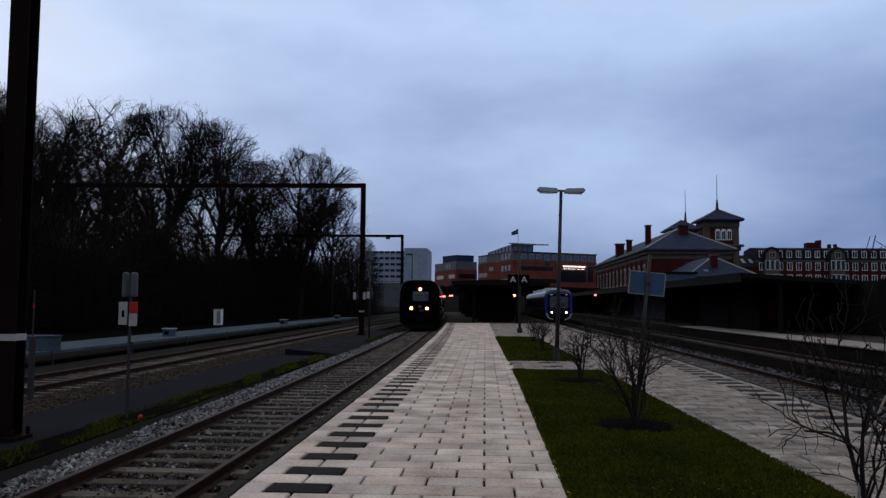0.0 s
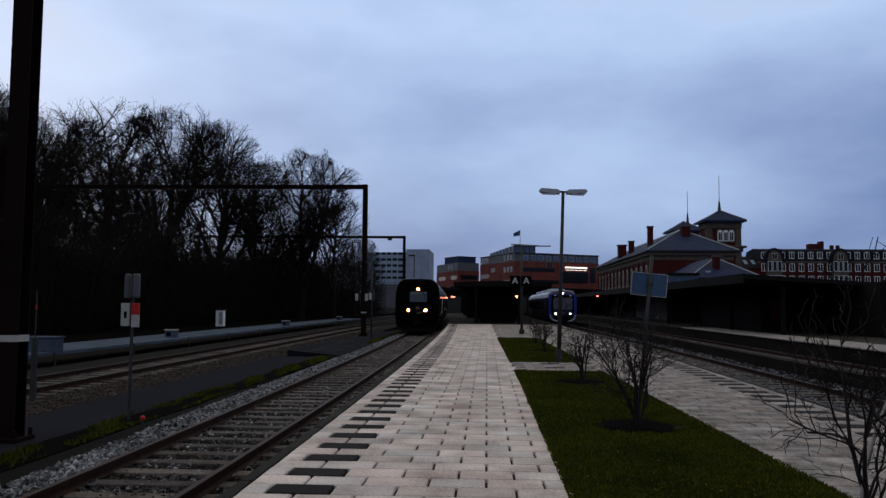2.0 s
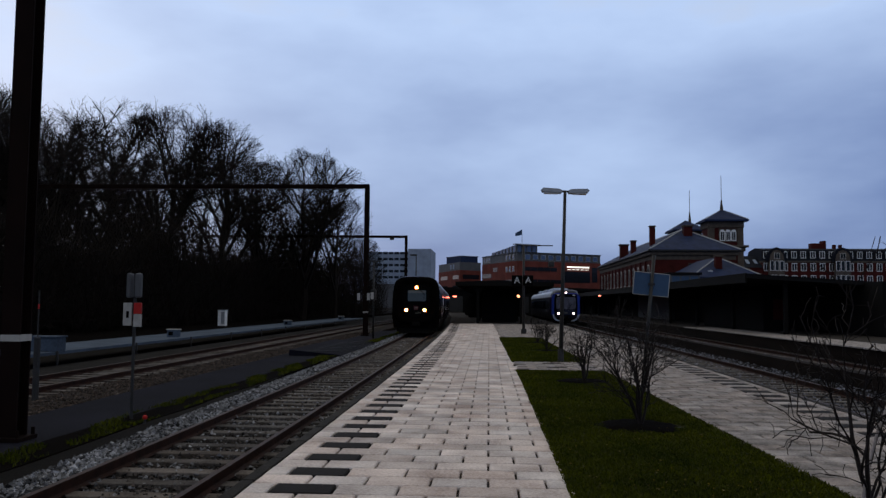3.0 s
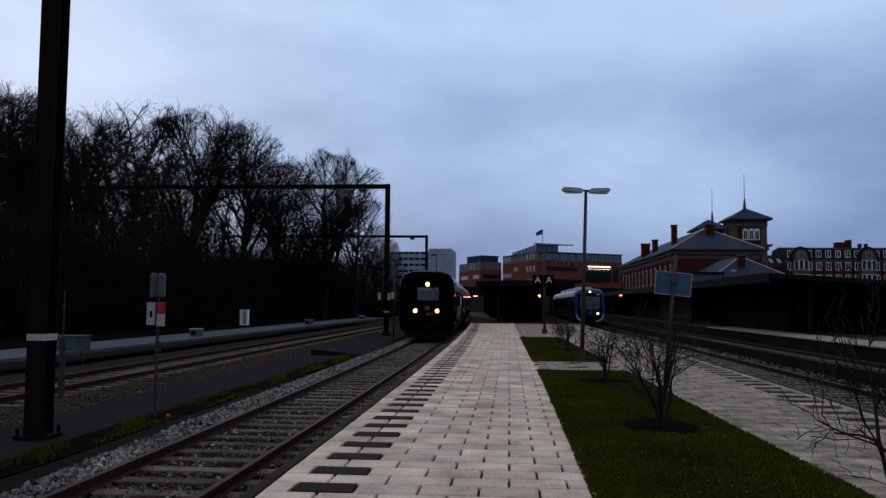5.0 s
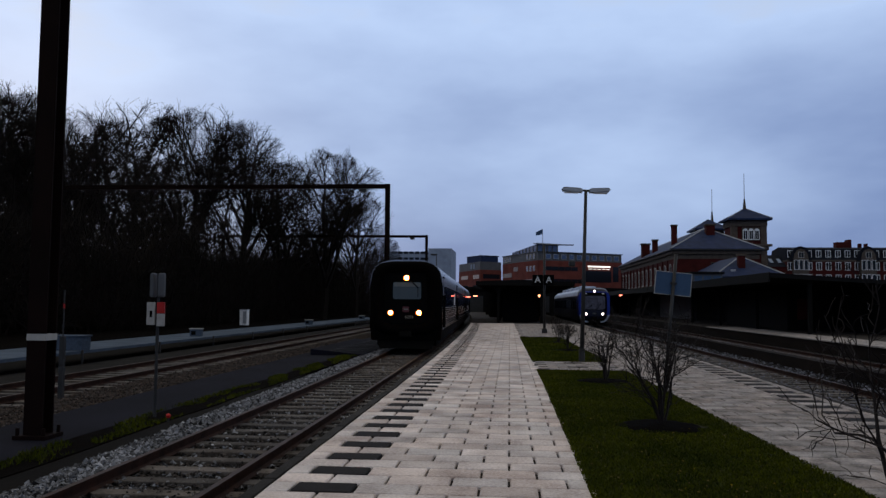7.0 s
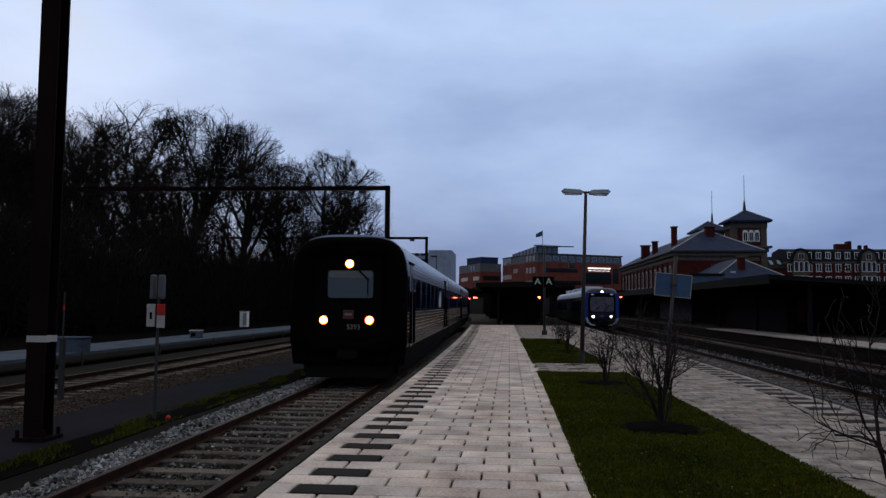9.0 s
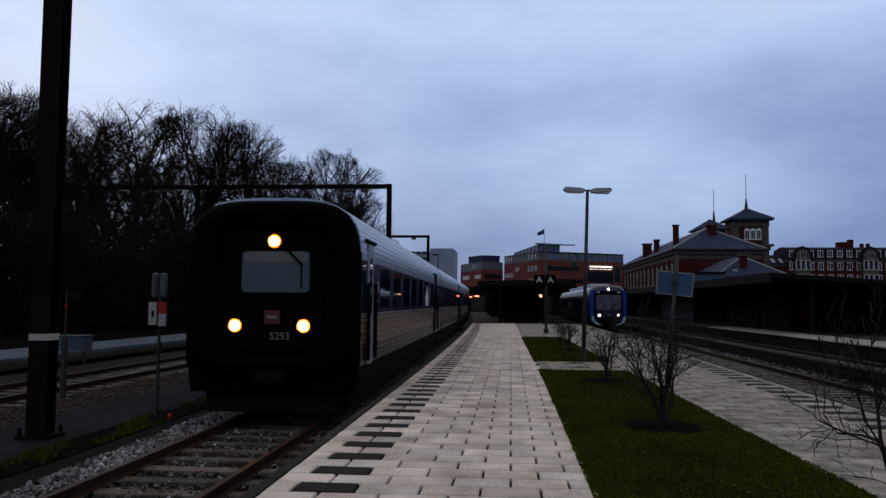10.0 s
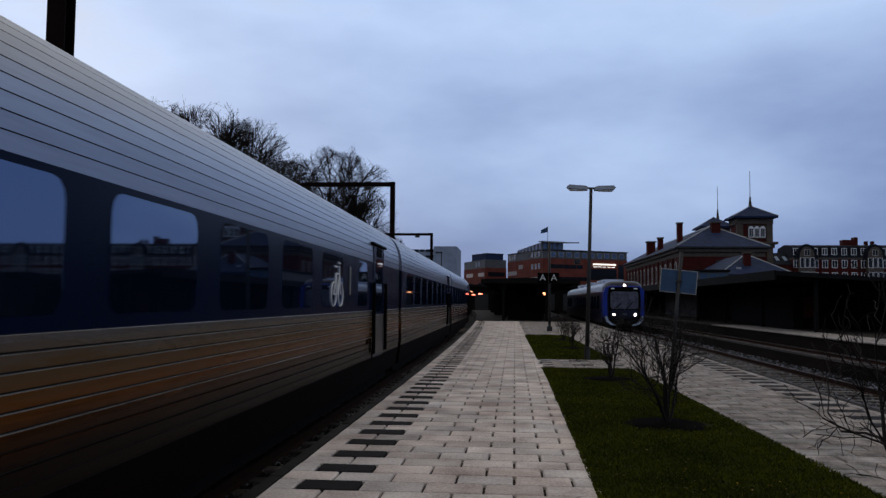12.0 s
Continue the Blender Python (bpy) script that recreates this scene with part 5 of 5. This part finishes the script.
def shell(z0, z1, y0, y1, ribs):
    """Both body sides between two heights, closed across; ribs: the pitch of the planks, each with a darkened groove
    below and a highlight lip above.
    """
    pts, tone = [], []
    if ribs:
        n = max(1, round((z1 - z0) / ribs))
        h = (z1 - z0) / n
        for i in range(n):
            z = z0 + i * h
            w = side_profile(z)
            # only the upper ribs get the painted highlight
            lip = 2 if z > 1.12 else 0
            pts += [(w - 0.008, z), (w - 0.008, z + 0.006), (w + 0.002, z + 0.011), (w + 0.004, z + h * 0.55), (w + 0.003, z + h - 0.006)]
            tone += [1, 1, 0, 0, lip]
        pts.append((side_profile(z1) - 0.004, z1))
        tone.append(0)
    else:
        pts = [(side_profile(z0 + (z1 - z0) * i / 8), z0 + (z1 - z0) * i / 8) for i in range(9)]
        tone = [0] * 9
    return banded(pts + [(-x, z) for x, z in pts[::-1]], tone[:-1] + [0] + tone[:-1][::-1] + [0], y0, y1)


def banded(outline, tone, y0, y1):
    """Extrudes an outline whose edges take the material of the number given."""
    bm = prism(B(), outline, y0, y1)
    bm.faces.ensure_lookup_table()
    for f, d in zip(bm.faces, tone):
        f.material_index = int(d)
    return bm


def roof_shell(y0, y1):
    """The vaulted roof in planks of even width with grooves between them."""
    curve = []
    for i in range(401):
        a = math.pi * i / 400
        curve.append(Vector((1.45 * math.copysign(abs(math.cos(a)) ** 0.62, math.cos(a)), 2.68 + 1.02 * math.sin(a) ** 0.72)))
    pts, dark, run = [curve[0]], [], 0.0
    marks = []
    for p, q in zip(curve, curve[1:]):
        run += (q - p).length
        if run > 0.095:
            marks.append(q)
            run = 0.0
    centre = Vector((0.0, 2.6))
    for m, nxt in zip(marks, marks[1:]):
        way = (nxt - m).normalized()
        inward = (centre - m).normalized() * 0.008
        pts += [m, m + way * 0.002 + inward, m + way * 0.006 + inward, m + way * 0.008]
    pts.append(curve[-1])
    n = len(pts)
    dark = [(i % 4) in (1, 2, 3) and 0 < i < n - 2 for i in range(n)]
    return banded([tuple(p) for p in pts], dark, y0, y1)


def rounded(bm, y0, y1, z0, z1, x0, x1, r=0.12, axis="x"):
    """A plate in a side wall with rounded corners."""
    pts = []
    for cy, cz, a0 in ((y1 - r, z1 - r, 0), (y0 + r, z1 - r, 90), (y0 + r, z0 + r, 180), (y1 - r, z0 + r, 270)):
        pts += [(cy + r * math.cos(radians(a0 + a)), cz + r * math.sin(radians(a0 + a))) for a in (0, 30, 60, 90)]
    return prism(bm, pts, x0, x1, axis)


def ring_front(bm, rx, rz, cz, y, e=3.2, n=48):
    """One closed loop of a rounded rectangle in the plane y."""
    out = []
    for i in range(n):
        a = 2 * math.pi * i / n
        c, s = math.cos(a), math.sin(a)
        k = (abs(c) ** e + abs(s) ** e) ** (-1 / e)
        out.append(bm.verts.new((rx * c * k, y, cz + rz * s * k)))
    return out


def loft(bm, loops, cap_first=True, cap_last=True):
    for a, b in zip(loops, loops[1:]):
        n = len(a)
        for i in range(n):
            bm.faces.new((a[i], a[(i + 1) % n], b[(i + 1) % n], b[i]))
    if cap_first:
        bm.faces.new(loops[0])
    if cap_last:
        bm.faces.new(loops[-1][::-1])
    bmesh.ops.recalc_face_normals(bm, faces=bm.faces)
    return bm


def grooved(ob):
    # groove shade and rib highlights are put into these two materials
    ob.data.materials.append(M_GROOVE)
    ob.data.materials.append(M_HIGHLIGHT_LIP)
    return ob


def wheel_set(t, y):
    b = part("bogie", box(B(), -1.15, 1.15, y - 1.5, y + 1.5, 0.35, 0.72, 0.06), M_UNDER, t)
    for dy in (-1.15, 1.15):
        for s in (-0.75, 0.75):
            part("wheel", tube(B(), (s - 0.06, y + dy, 0.43), (s + 0.06, y + dy, 0.43), 0.43, n=24), M_UNDER, b)


def intercity_train():
    t = thing("intercity_train", pose(TRACK_X, 53, RAIL_Z), "ribbed aluminium intercity train with black rubber front and lit headlamps", "train")
    for k, (y0, y1) in enumerate(CARS):
        skirt = part("skirt", shell(0.48, 0.9, y0, y1, 0), M_DARK_SKIRT, t, "dark brown skirt")
        grooved(part("lower_side", shell(0.9, WIN_Z0 - 0.02, y0, y1, 0.098), M_ALU_RUST_SHADE, t, "ribbed aluminium lower side streaked with rust, shaded darker towards the bottom"))
        part("window_band", shell(WIN_Z0 - 0.02, 2.68, y0, y1, 0), M_BAND, t, "glossy dark blue window band")
        grooved(part("roof", roof_shell(y0, y1), M_ALU, t, "grooved bare aluminium roof"))
        part("underframe", box(B(), -1.2, 1.2, y0 + 0.4, y1 - 0.4, 0.25, 0.6), M_UNDER, t)
        first = k == 0
        centres = [2.74 + i * 1.93 for i in range(6)] if first else [y0 + 1.6 + i * 1.9 for i in range(8)]
        for c in centres:
            for s in (-1, 1):
                w = part("side_window", rounded(B(), c - 0.70, c + 0.70, WIN_Z0 + 0.07, WIN_Z1 - 0.03, min(s * 1.40, s * 1.456), max(s * 1.40, s * 1.456), 0.13), M_GLASS, t, "dark reflecting window")
        doors = [(0.50, 1.18)] if first else []
        doors += [(15.9, 17.2)] if first else [(y1 - 2.6, y1 - 1.4)]
        for d0, d1 in doors:
            for s in (-1, 1):
                d = part("side_door", rounded(B(), d0, d1, 0.90, 2.98, min(s * 1.38, s * 1.459), max(s * 1.38, s * 1.459), 0.10), M_DOOR if first and d0 < 5 else M_BAND, t, "narrow entrance door")
                if not (first and d0 < 5):
                    part("door_sill", box(B(), min(s * 1.40, s * 1.463), max(s * 1.40, s * 1.463), d0 + 0.04, d1 - 0.04, 0.95, 1.70, 0.01), M_ALU_DIRTY, d)
                part("door_pane", rounded(B(), d0 + 0.2, d1 - 0.2, 1.75, 2.76, min(s * 1.44, s * 1.466), max(s * 1.44, s * 1.466), 0.12), M_GLASS, d)
                part("grab_rail", tube(B(), (s * 1.49, d0 - 0.07, 0.98), (s * 1.49, d0 - 0.07, 2.3), 0.034, n=8), M_BLACK, d)
                part("grab_rail", tube(B(), (s * 1.49, d1 + 0.07, 0.98), (s * 1.49, d1 + 0.07, 2.3), 0.034, n=8), M_BLACK, d)
                part("rain_gutter", box(B(), min(s * 1.40, s * 1.49), max(s * 1.40, s * 1.49), d0 - 0.15, d1 + 0.15, 3.0, 3.05, 0.01), M_BLACK, d)
        if first:
            for s in (-1, 1):
                lo, hi = min(s * 1.40, s * 1.457), max(s * 1.40, s * 1.457)
                part("cab_window", rounded(B(), -0.08, 0.30, WIN_Z0 + 0.02, 2.66, lo, hi, 0.05), M_GLASS, t, "narrow cab side window")
                part("small_window", rounded(B(), 14.35, 15.25, WIN_Z0 + 0.07, WIN_Z1 - 0.03, lo, hi, 0.12), M_GLASS, t, "short dark window before the rear door")
                part("emblem", rounded(B(), 1.66, 1.84, 2.14, 2.36, min(s * 1.44, s * 1.459), max(s * 1.44, s * 1.459), 0.06), M_DOOR, t, "small pale shield on the band")
                part("caption_bar", box(B(), min(s * 1.44, s * 1.459), max(s * 1.44, s * 1.459), 1.60, 1.92, 1.99, 2.01), M_DOOR, t)
                part("vent_box", box(B(), min(s * 1.36, s * 1.47), max(s * 1.36, s * 1.47), 16.3, 16.85, 2.80, 2.98, 0.02), M_BLACK, t, "dark box over the rear door")
        if k < 2:
            part("gangway", loft(B_keep := B(), [ring_front(B_keep, 1.41, 1.60, 2.1, y1 - 0.02, 4), ring_front(B_keep, 1.41, 1.60, 2.1, y1 + 0.54, 4)]), M_RUBBER, t, "black gangway bellows")
        wheel_set(t, y1 + 0.15 if k < 2 else y1 - 3.5)
    wheel_set(t, 4.2)
    # rubber ring round the front, its door, window and lamps
    behind = set(t.children)
    bm = B()
    loops = [ring_front(bm, rx, rz, cz, y, e) for rx, rz, cz, y, e in ((1.30, 1.30, 2.15, 0.16, 4.0), (1.44, 1.47, 2.17, 0.11, 4.2), (1.44, 1.47, 2.17, 0.0, 4.2), (1.40, 1.41, 2.17, -0.12, 3.9), (1.30, 1.32, 2.17, -0.18, 3.8), (1.12, 1.16, 2.17, -0.18, 4.0), (0.98, 1.05, 2.17, 0.02, 4.5))]
    part("rubber_front", loft(bm, loops), M_RUBBER, t, "thick black rubber ring round the cab front", True)
    part("cab_mask", prism(B(), [(-1.453, 2.8), (-1.453, 1.0), (-1.28, 0.62), (-1.05, 0.46), (1.05, 0.46), (1.28, 0.62), (1.453, 1.0), (1.453, 2.8)], 0.03, 0.11), M_RUBBER, t, "black painted cab end")
    cab = part("front_door", box(B(), -0.86, 0.86, -0.012, 0.12, 1.12, 3.16, 0.05), M_BLACK, t, "black front gangway door")
    part("windscreen", rounded(B(), -0.52, 0.61, 2.12, 2.80, -0.03, -0.008, 0.07, "y"), M_SCREEN, cab, "pale reflecting windscreen")
    part("sun_blind", rounded(B(), -0.49, 0.58, 2.62, 2.78, -0.034, -0.03, 0.06, "y"), M_BLIND, cab, "pale blind across the top of the windscreen")
    wip = part("wiper", tube(B(), (0.48, -0.05, 2.62), (0.48, -0.05, 2.2), 0.012, n=6), M_BLACK, cab)
    part("wiper_arm", tube(B(), (0.16, -0.06, 2.90), (0.50, -0.05, 2.56), 0.02, n=6), M_BLACK, wip)
    for x, z in ((-0.61, 1.574), (0.53, 1.574), (0.02, 2.964)):
        lamp = part("headlamp", tube(B(), (x, -0.045, z), (x, 0.05, z), 0.140, n=24), M_BLACK, t)
        # added ring stands in for the orange glare spreading round the lamp
        part("halo_ring", tube(B(), (x, -0.055, z), (x, -0.04, z), 0.108, n=24), G_HALO, lamp, "glowing amber ring that paints the lamp's halo")
        part("lamp_glass", tube(B(), (x, -0.07, z), (x, -0.05, z), 0.080, n=24), G_HEAD, lamp, "glowing warm lamp")
    part("logo_plate", box(B(), -0.13, 0.13, -0.03, -0.01, 1.60, 1.82, 0.008), M_LOGO, t, "small dark red operator plate")
    part("logo_bar", box(B(), -0.09, 0.09, -0.036, -0.03, 1.69, 1.74, 0.002), M_NUMBER, t)
    lettering("unit_number", "5293", 0.17, 0.003, M_NUMBER, t, pose(0.13, -0.02, 1.40, 90))
    part("coupler", box(B(), -0.25, 0.25, -0.18, 0.5, 0.62, 0.92, 0.05), M_UNDER, t, "dark automatic coupler")
    part("plough", prism(B(), [(-1.05, 0.15), (1.05, 0.15), (1.2, 0.8), (-1.2, 0.8)], 0.1, 0.5), M_UNDER, t)
    for i in range(3):
        part("front_step", box(B(), -1.0 + i * 0.02, 1.0, -0.03 - i * 0.01, 0.0, 0.98 + i * 0.06, 1.0 + i * 0.06), M_BLACK, t)
    for o in set(t.children) - behind:  # the cab front stands proud of the first car's shell
        o.matrix_basis = Matrix.Translation((0, -0.22, 0)) @ o.matrix_basis
    # white bicycle mark on one window
    mark = part("bicycle_mark", B_mark(1.462, 12.65, 2.05), M_LETTER, t, "white bicycle pictogram")
    for y in (15.3, 15.6):
        part("door_button", box(B(), 1.44, 1.475, y, y + 0.06, 1.2, 1.28), M_BLACK, t)
    part("small_notice", box(B(), 1.44, 1.462, 13.62, 13.70, 2.05, 2.5), M_NUMBER, t, "narrow white notice")
    return t


def B_mark(x, y, z):
    bm = B()
    for dy in (-0.24, 0.24):
        for i in range(20):
            a0, a1 = 2 * math.pi * i / 20, 2 * math.pi * (i + 1) / 20
            tube(bm, (x, y + dy + 0.17 * math.cos(a0), z + 0.17 * math.sin(a0)), (x, y + dy + 0.17 * math.cos(a1), z + 0.17 * math.sin(a1)), 0.014, n=4)
    P = [(-0.24, 0), (-0.10, 0.30), (0.14, 0.30), (0.0, 0.0), (0.24, 0), (0.12, 0.42)]
    for i, j in ((0, 3), (0, 1), (1, 2), (1, 3), (2, 3), (2, 4), (2, 5)):
        tube(bm, (x, y + P[i][0], z + P[i][1]), (x, y + P[j][0], z + P[j][1]), 0.014, n=4)
    tube(bm, (x, y - 0.2, z + 0.40), (x, y - 0.02, z + 0.40), 0.016, n=4)
    tube(bm, (x, y + 0.05, z + 0.46), (x, y + 0.2, z + 0.46), 0.016, n=4)
    return bm


# dark colour paints the shade inside the grooves between planks
M_GROOVE = material("shaded_groove", (0.022, 0.019, 0.017), (0.012, 0.010, 0.009), 0.9, bump=0, spec=0.1)
# brighter metal on the rib tops stands in for the sky's glint
M_HIGHLIGHT_LIP = material("highlight_lip", (0.34, 0.33, 0.32), (0.13, 0.11, 0.095), 0.4, 0.6, scale=3, fine=30, bump=0, stretch=(1, 0.1, 1), local=True)
M_SCREEN = glassy("windscreen_glass", (0.050, 0.066, 0.075), 0.15, 0.2)
M_BLIND = material("pale_blind", (0.11, 0.12, 0.12), (0.085, 0.092, 0.094), 0.7, scale=4, fine=40, bump=0, local=True, spec=0.1)
# pale mottling paints the reflections in the railcar's windscreen
M_PALE_SCREEN = material("mottled_reflection_screen", (0.085, 0.085, 0.115), (0.018, 0.018, 0.028), 0.2, 0.0, scale=2.2, fine=9, bump=0.0, spec=0.25, local=True)
M_LOGO = material("dark_red_plate", (0.055, 0.002, 0.005), (0.04, 0.0015, 0.004), 0.5, bump=0, local=True)


def regional_train():
    t = thing("regional_train", pose(7.65, 80, RAIL_Z), "blue and white regional railcar with lit white headlamps", "train")
    L = 40.0
    body = part("body", prism(B(), [(-1.32, 0.5), (1.32, 0.5), (1.38, 1.0), (1.38, 2.75), (-1.38, 2.75), (-1.38, 1.0)], 1.5, L), M_NAVY, t, "dark navy body side")
    part("roof", prism(B(), [(-1.38, 2.75), (1.38, 2.75), (1.25, 3.15), (0.9, 3.42), (0, 3.52), (-0.9, 3.42), (-1.25, 3.15)], 1.5, L), M_TRAIN_WHITE, t, "pale grey rounded roof")
    for s in (-1, 1):
        for i in range(16):
            part("side_window", rounded(B(), 3.2 + i * 2.2, 5.0 + i * 2.2, 1.5, 2.45, min(s * 1.36, s * 1.387), max(s * 1.36, s * 1.387), 0.12), M_GLASS, t)
    for y0 in (6.0, 16, 26):
        part("roof_unit", box(B(), -0.8, 0.8, y0, y0 + 5, 3.4, 3.75, 0.1), M_TRAIN_WHITE, t)
    bm = B()
    loops = [ring_front(bm, rx, rz, cz, y, e) for rx, rz, cz, y, e in ((1.38, 1.51, 2.0, 1.55, 6.0), (1.37, 1.50, 1.99, 0.8, 5.5), (1.30, 1.42, 1.96, 0.3, 4.5), (1.10, 1.22, 1.88, 0.02, 4.0), (0.7, 0.8, 1.8, -0.05, 3.5))]
    part("nose", loft(bm, loops), M_NAVY, t, "rounded dark cab nose", True)
    for s in (-1, 1):
        bm = B()
        cut = [(1.02, 1.25), (1.16, 0.95), (1.395, 0.95), (1.395, 2.7), (1.30, 3.0), (1.12, 3.06), (1.04, 2.9)]
        part("cab_pillar", prism(bm, [(s * a, z) for a, z in cut], 0.10, 1.6), M_BLUE, t, "bright blue cab pillar")
    face = part("face", rounded_front(1.08, 0.92, 3.05, 0.06), M_BLACK, t, "black cab face panel")
    screen = part("windscreen", rounded_front(0.96, 1.52, 2.74, 0.085), M_PALE_SCREEN, face, "large windscreen with reflections mottled into its colour")
    part("wiper", tube(B(), (0.1, -0.10, 1.5), (0.62, -0.10, 2.05), 0.02, n=6), M_BLACK, screen)
    part("wiper", tube(B(), (-0.75, -0.10, 1.5), (-0.2, -0.10, 1.95), 0.02, n=6), M_BLACK, screen)
    part("chin", rounded_front(0.98, 0.94, 1.46, 0.075), M_NAVY, face, "dark blue panel below the windscreen")
    part("badge", box(B(), -0.16, 0.16, -0.09, -0.07, 1.10, 1.24, 0.01), M_FACADE_GREY, face)
    for s in (-1, 1):
        part("marker_lamp", box(B(), s * 0.78 - 0.13, s * 0.78 + 0.13, -0.07, 0.2, 2.9, 2.99, 0.03), M_WHITE, t, "unlit pale marker lamp")
    part("destination_panel", box(B(), -1.12, 1.12, -0.03, 0.5, 2.98, 3.14, 0.06), M_BLUE, t, "blue panel over the windscreen")
    for x, z, r in ((-0.74, 1.12, 0.10), (0.74, 1.12, 0.10), (0.0, 3.18, 0.09)):
        lamp = part("headlamp", tube(B(), (x, -0.12, z), (x, 0.3, z), r + 0.04, n=16), M_BLACK, t)
        part("lamp_glass", tube(B(), (x, -0.14, z), (x, -0.115, z), r, n=16), G_HEAD_WHITE, lamp, "glowing white lamp")
    for s in (-1, 1):
        bow = [(1.36, 1.02), (1.22, 0.62), (0.92, 0.40), (0.55, 0.33), (0.55, 0.43), (0.86, 0.51), (1.08, 0.72), (1.20, 1.02)]
        part("corner_trim", prism(B(), [(s * a, z) for a, z in bow], -0.06, 0.5), M_TRAIN_WHITE, t, "pale curved bumper corner")
    part("bumper", box(B(), -1.2, 1.2, 0.05, 0.6, 0.32, 0.75, 0.08), M_UNDER, t)
    part("coupler", box(B(), -0.2, 0.2, -0.4, 0.3, 0.55, 0.85, 0.05), M_UNDER, t)
    part("underframe", box(B(), -1.2, 1.2, 1.5, L - 1, 0.15, 0.55), M_UNDER, t)
    for y in (4.0, 20.0, 36.0):
        wheel_set(t, y)
    return t


def rounded_front(hw, z0, z1, d):
    r = 0.18
    pts = []
    for cx, cz, a0 in ((hw - r, z1 - r, 0), (-hw + r, z1 - r, 90), (-hw + r, z0 + r, 180), (hw - r, z0 + r, 270)):
        pts += [(cx + r * math.cos(radians(a0 + a)), cz + r * math.sin(radians(a0 + a))) for a in (0, 30, 60, 90)]
    return prism(B(), pts, -d, 0.35)


# ---- the place, put together ----
ground()
surfaces()
track(TRACK_X, -20, 200, True, "ballasted main track with rusty rails and concrete sleepers", 62)
track(7.6, -20, 220, False, "straight track east of the platform", 60)
track(11.9, -20, 220, False, "second straight track before the far platform", 60)
track(-11.0, -20, 200, False, "yard track with rusty rails in brown ballast", 75)
ballast_stones()
middle_canopy()
east_canopy()
station_building()
office_building()
goods_shed()
tower_block()
apartment_house()
trees()
gantry(11.8, -7.16, 24.0, 0.30, 9.2)
gantry(51.6, -7.98, 24.0, 0.30, 9.18)
gantry(91.0, -9.5, 24.0, 0.30, 9.2)
yard_masts()
station_lamp()
section_sign()
sign_back()
yard_signal()
yard_clutter()
shrubs()
intercity = intercity_train()
regional = regional_train()
grass()
paving()

# ---- what moves ----
TRAIN_WAY = [(0, 58.3), (1, 55.9), (2, 53.0), (3, 49.5), (4, 46.0), (5, 42.0), (6, 37.2), (7, 31.9), (8, 26.0), (9, 19.65), (9.5, 16.4), (10, 13.0), (10.5, 9.6), (11, 6.05), (11.5, 2.52), (12, -1.3)]
REGIONAL_WAY = [(0, 83.5), (2, 81.5), (4, 79.0), (6, 75.6), (8, 70.6), (10, 64.0), (11, 60.7), (12, 57.0)]


def motions():
    rows = []
    for t, y in TRAIN_WAY:
        x0, x1 = TRACK_X + bend(y), TRACK_X + bend(y + 54)
        rows.append((t, pose(x0, y + 0.12, RAIL_Z, 0, 0, math.degrees(math.atan((x0 - x1) / 54)))))
    walk(intercity, rows)
    walk(regional, [(t, pose(7.65, y, RAIL_Z)) for t, y in REGIONAL_WAY])


motions()
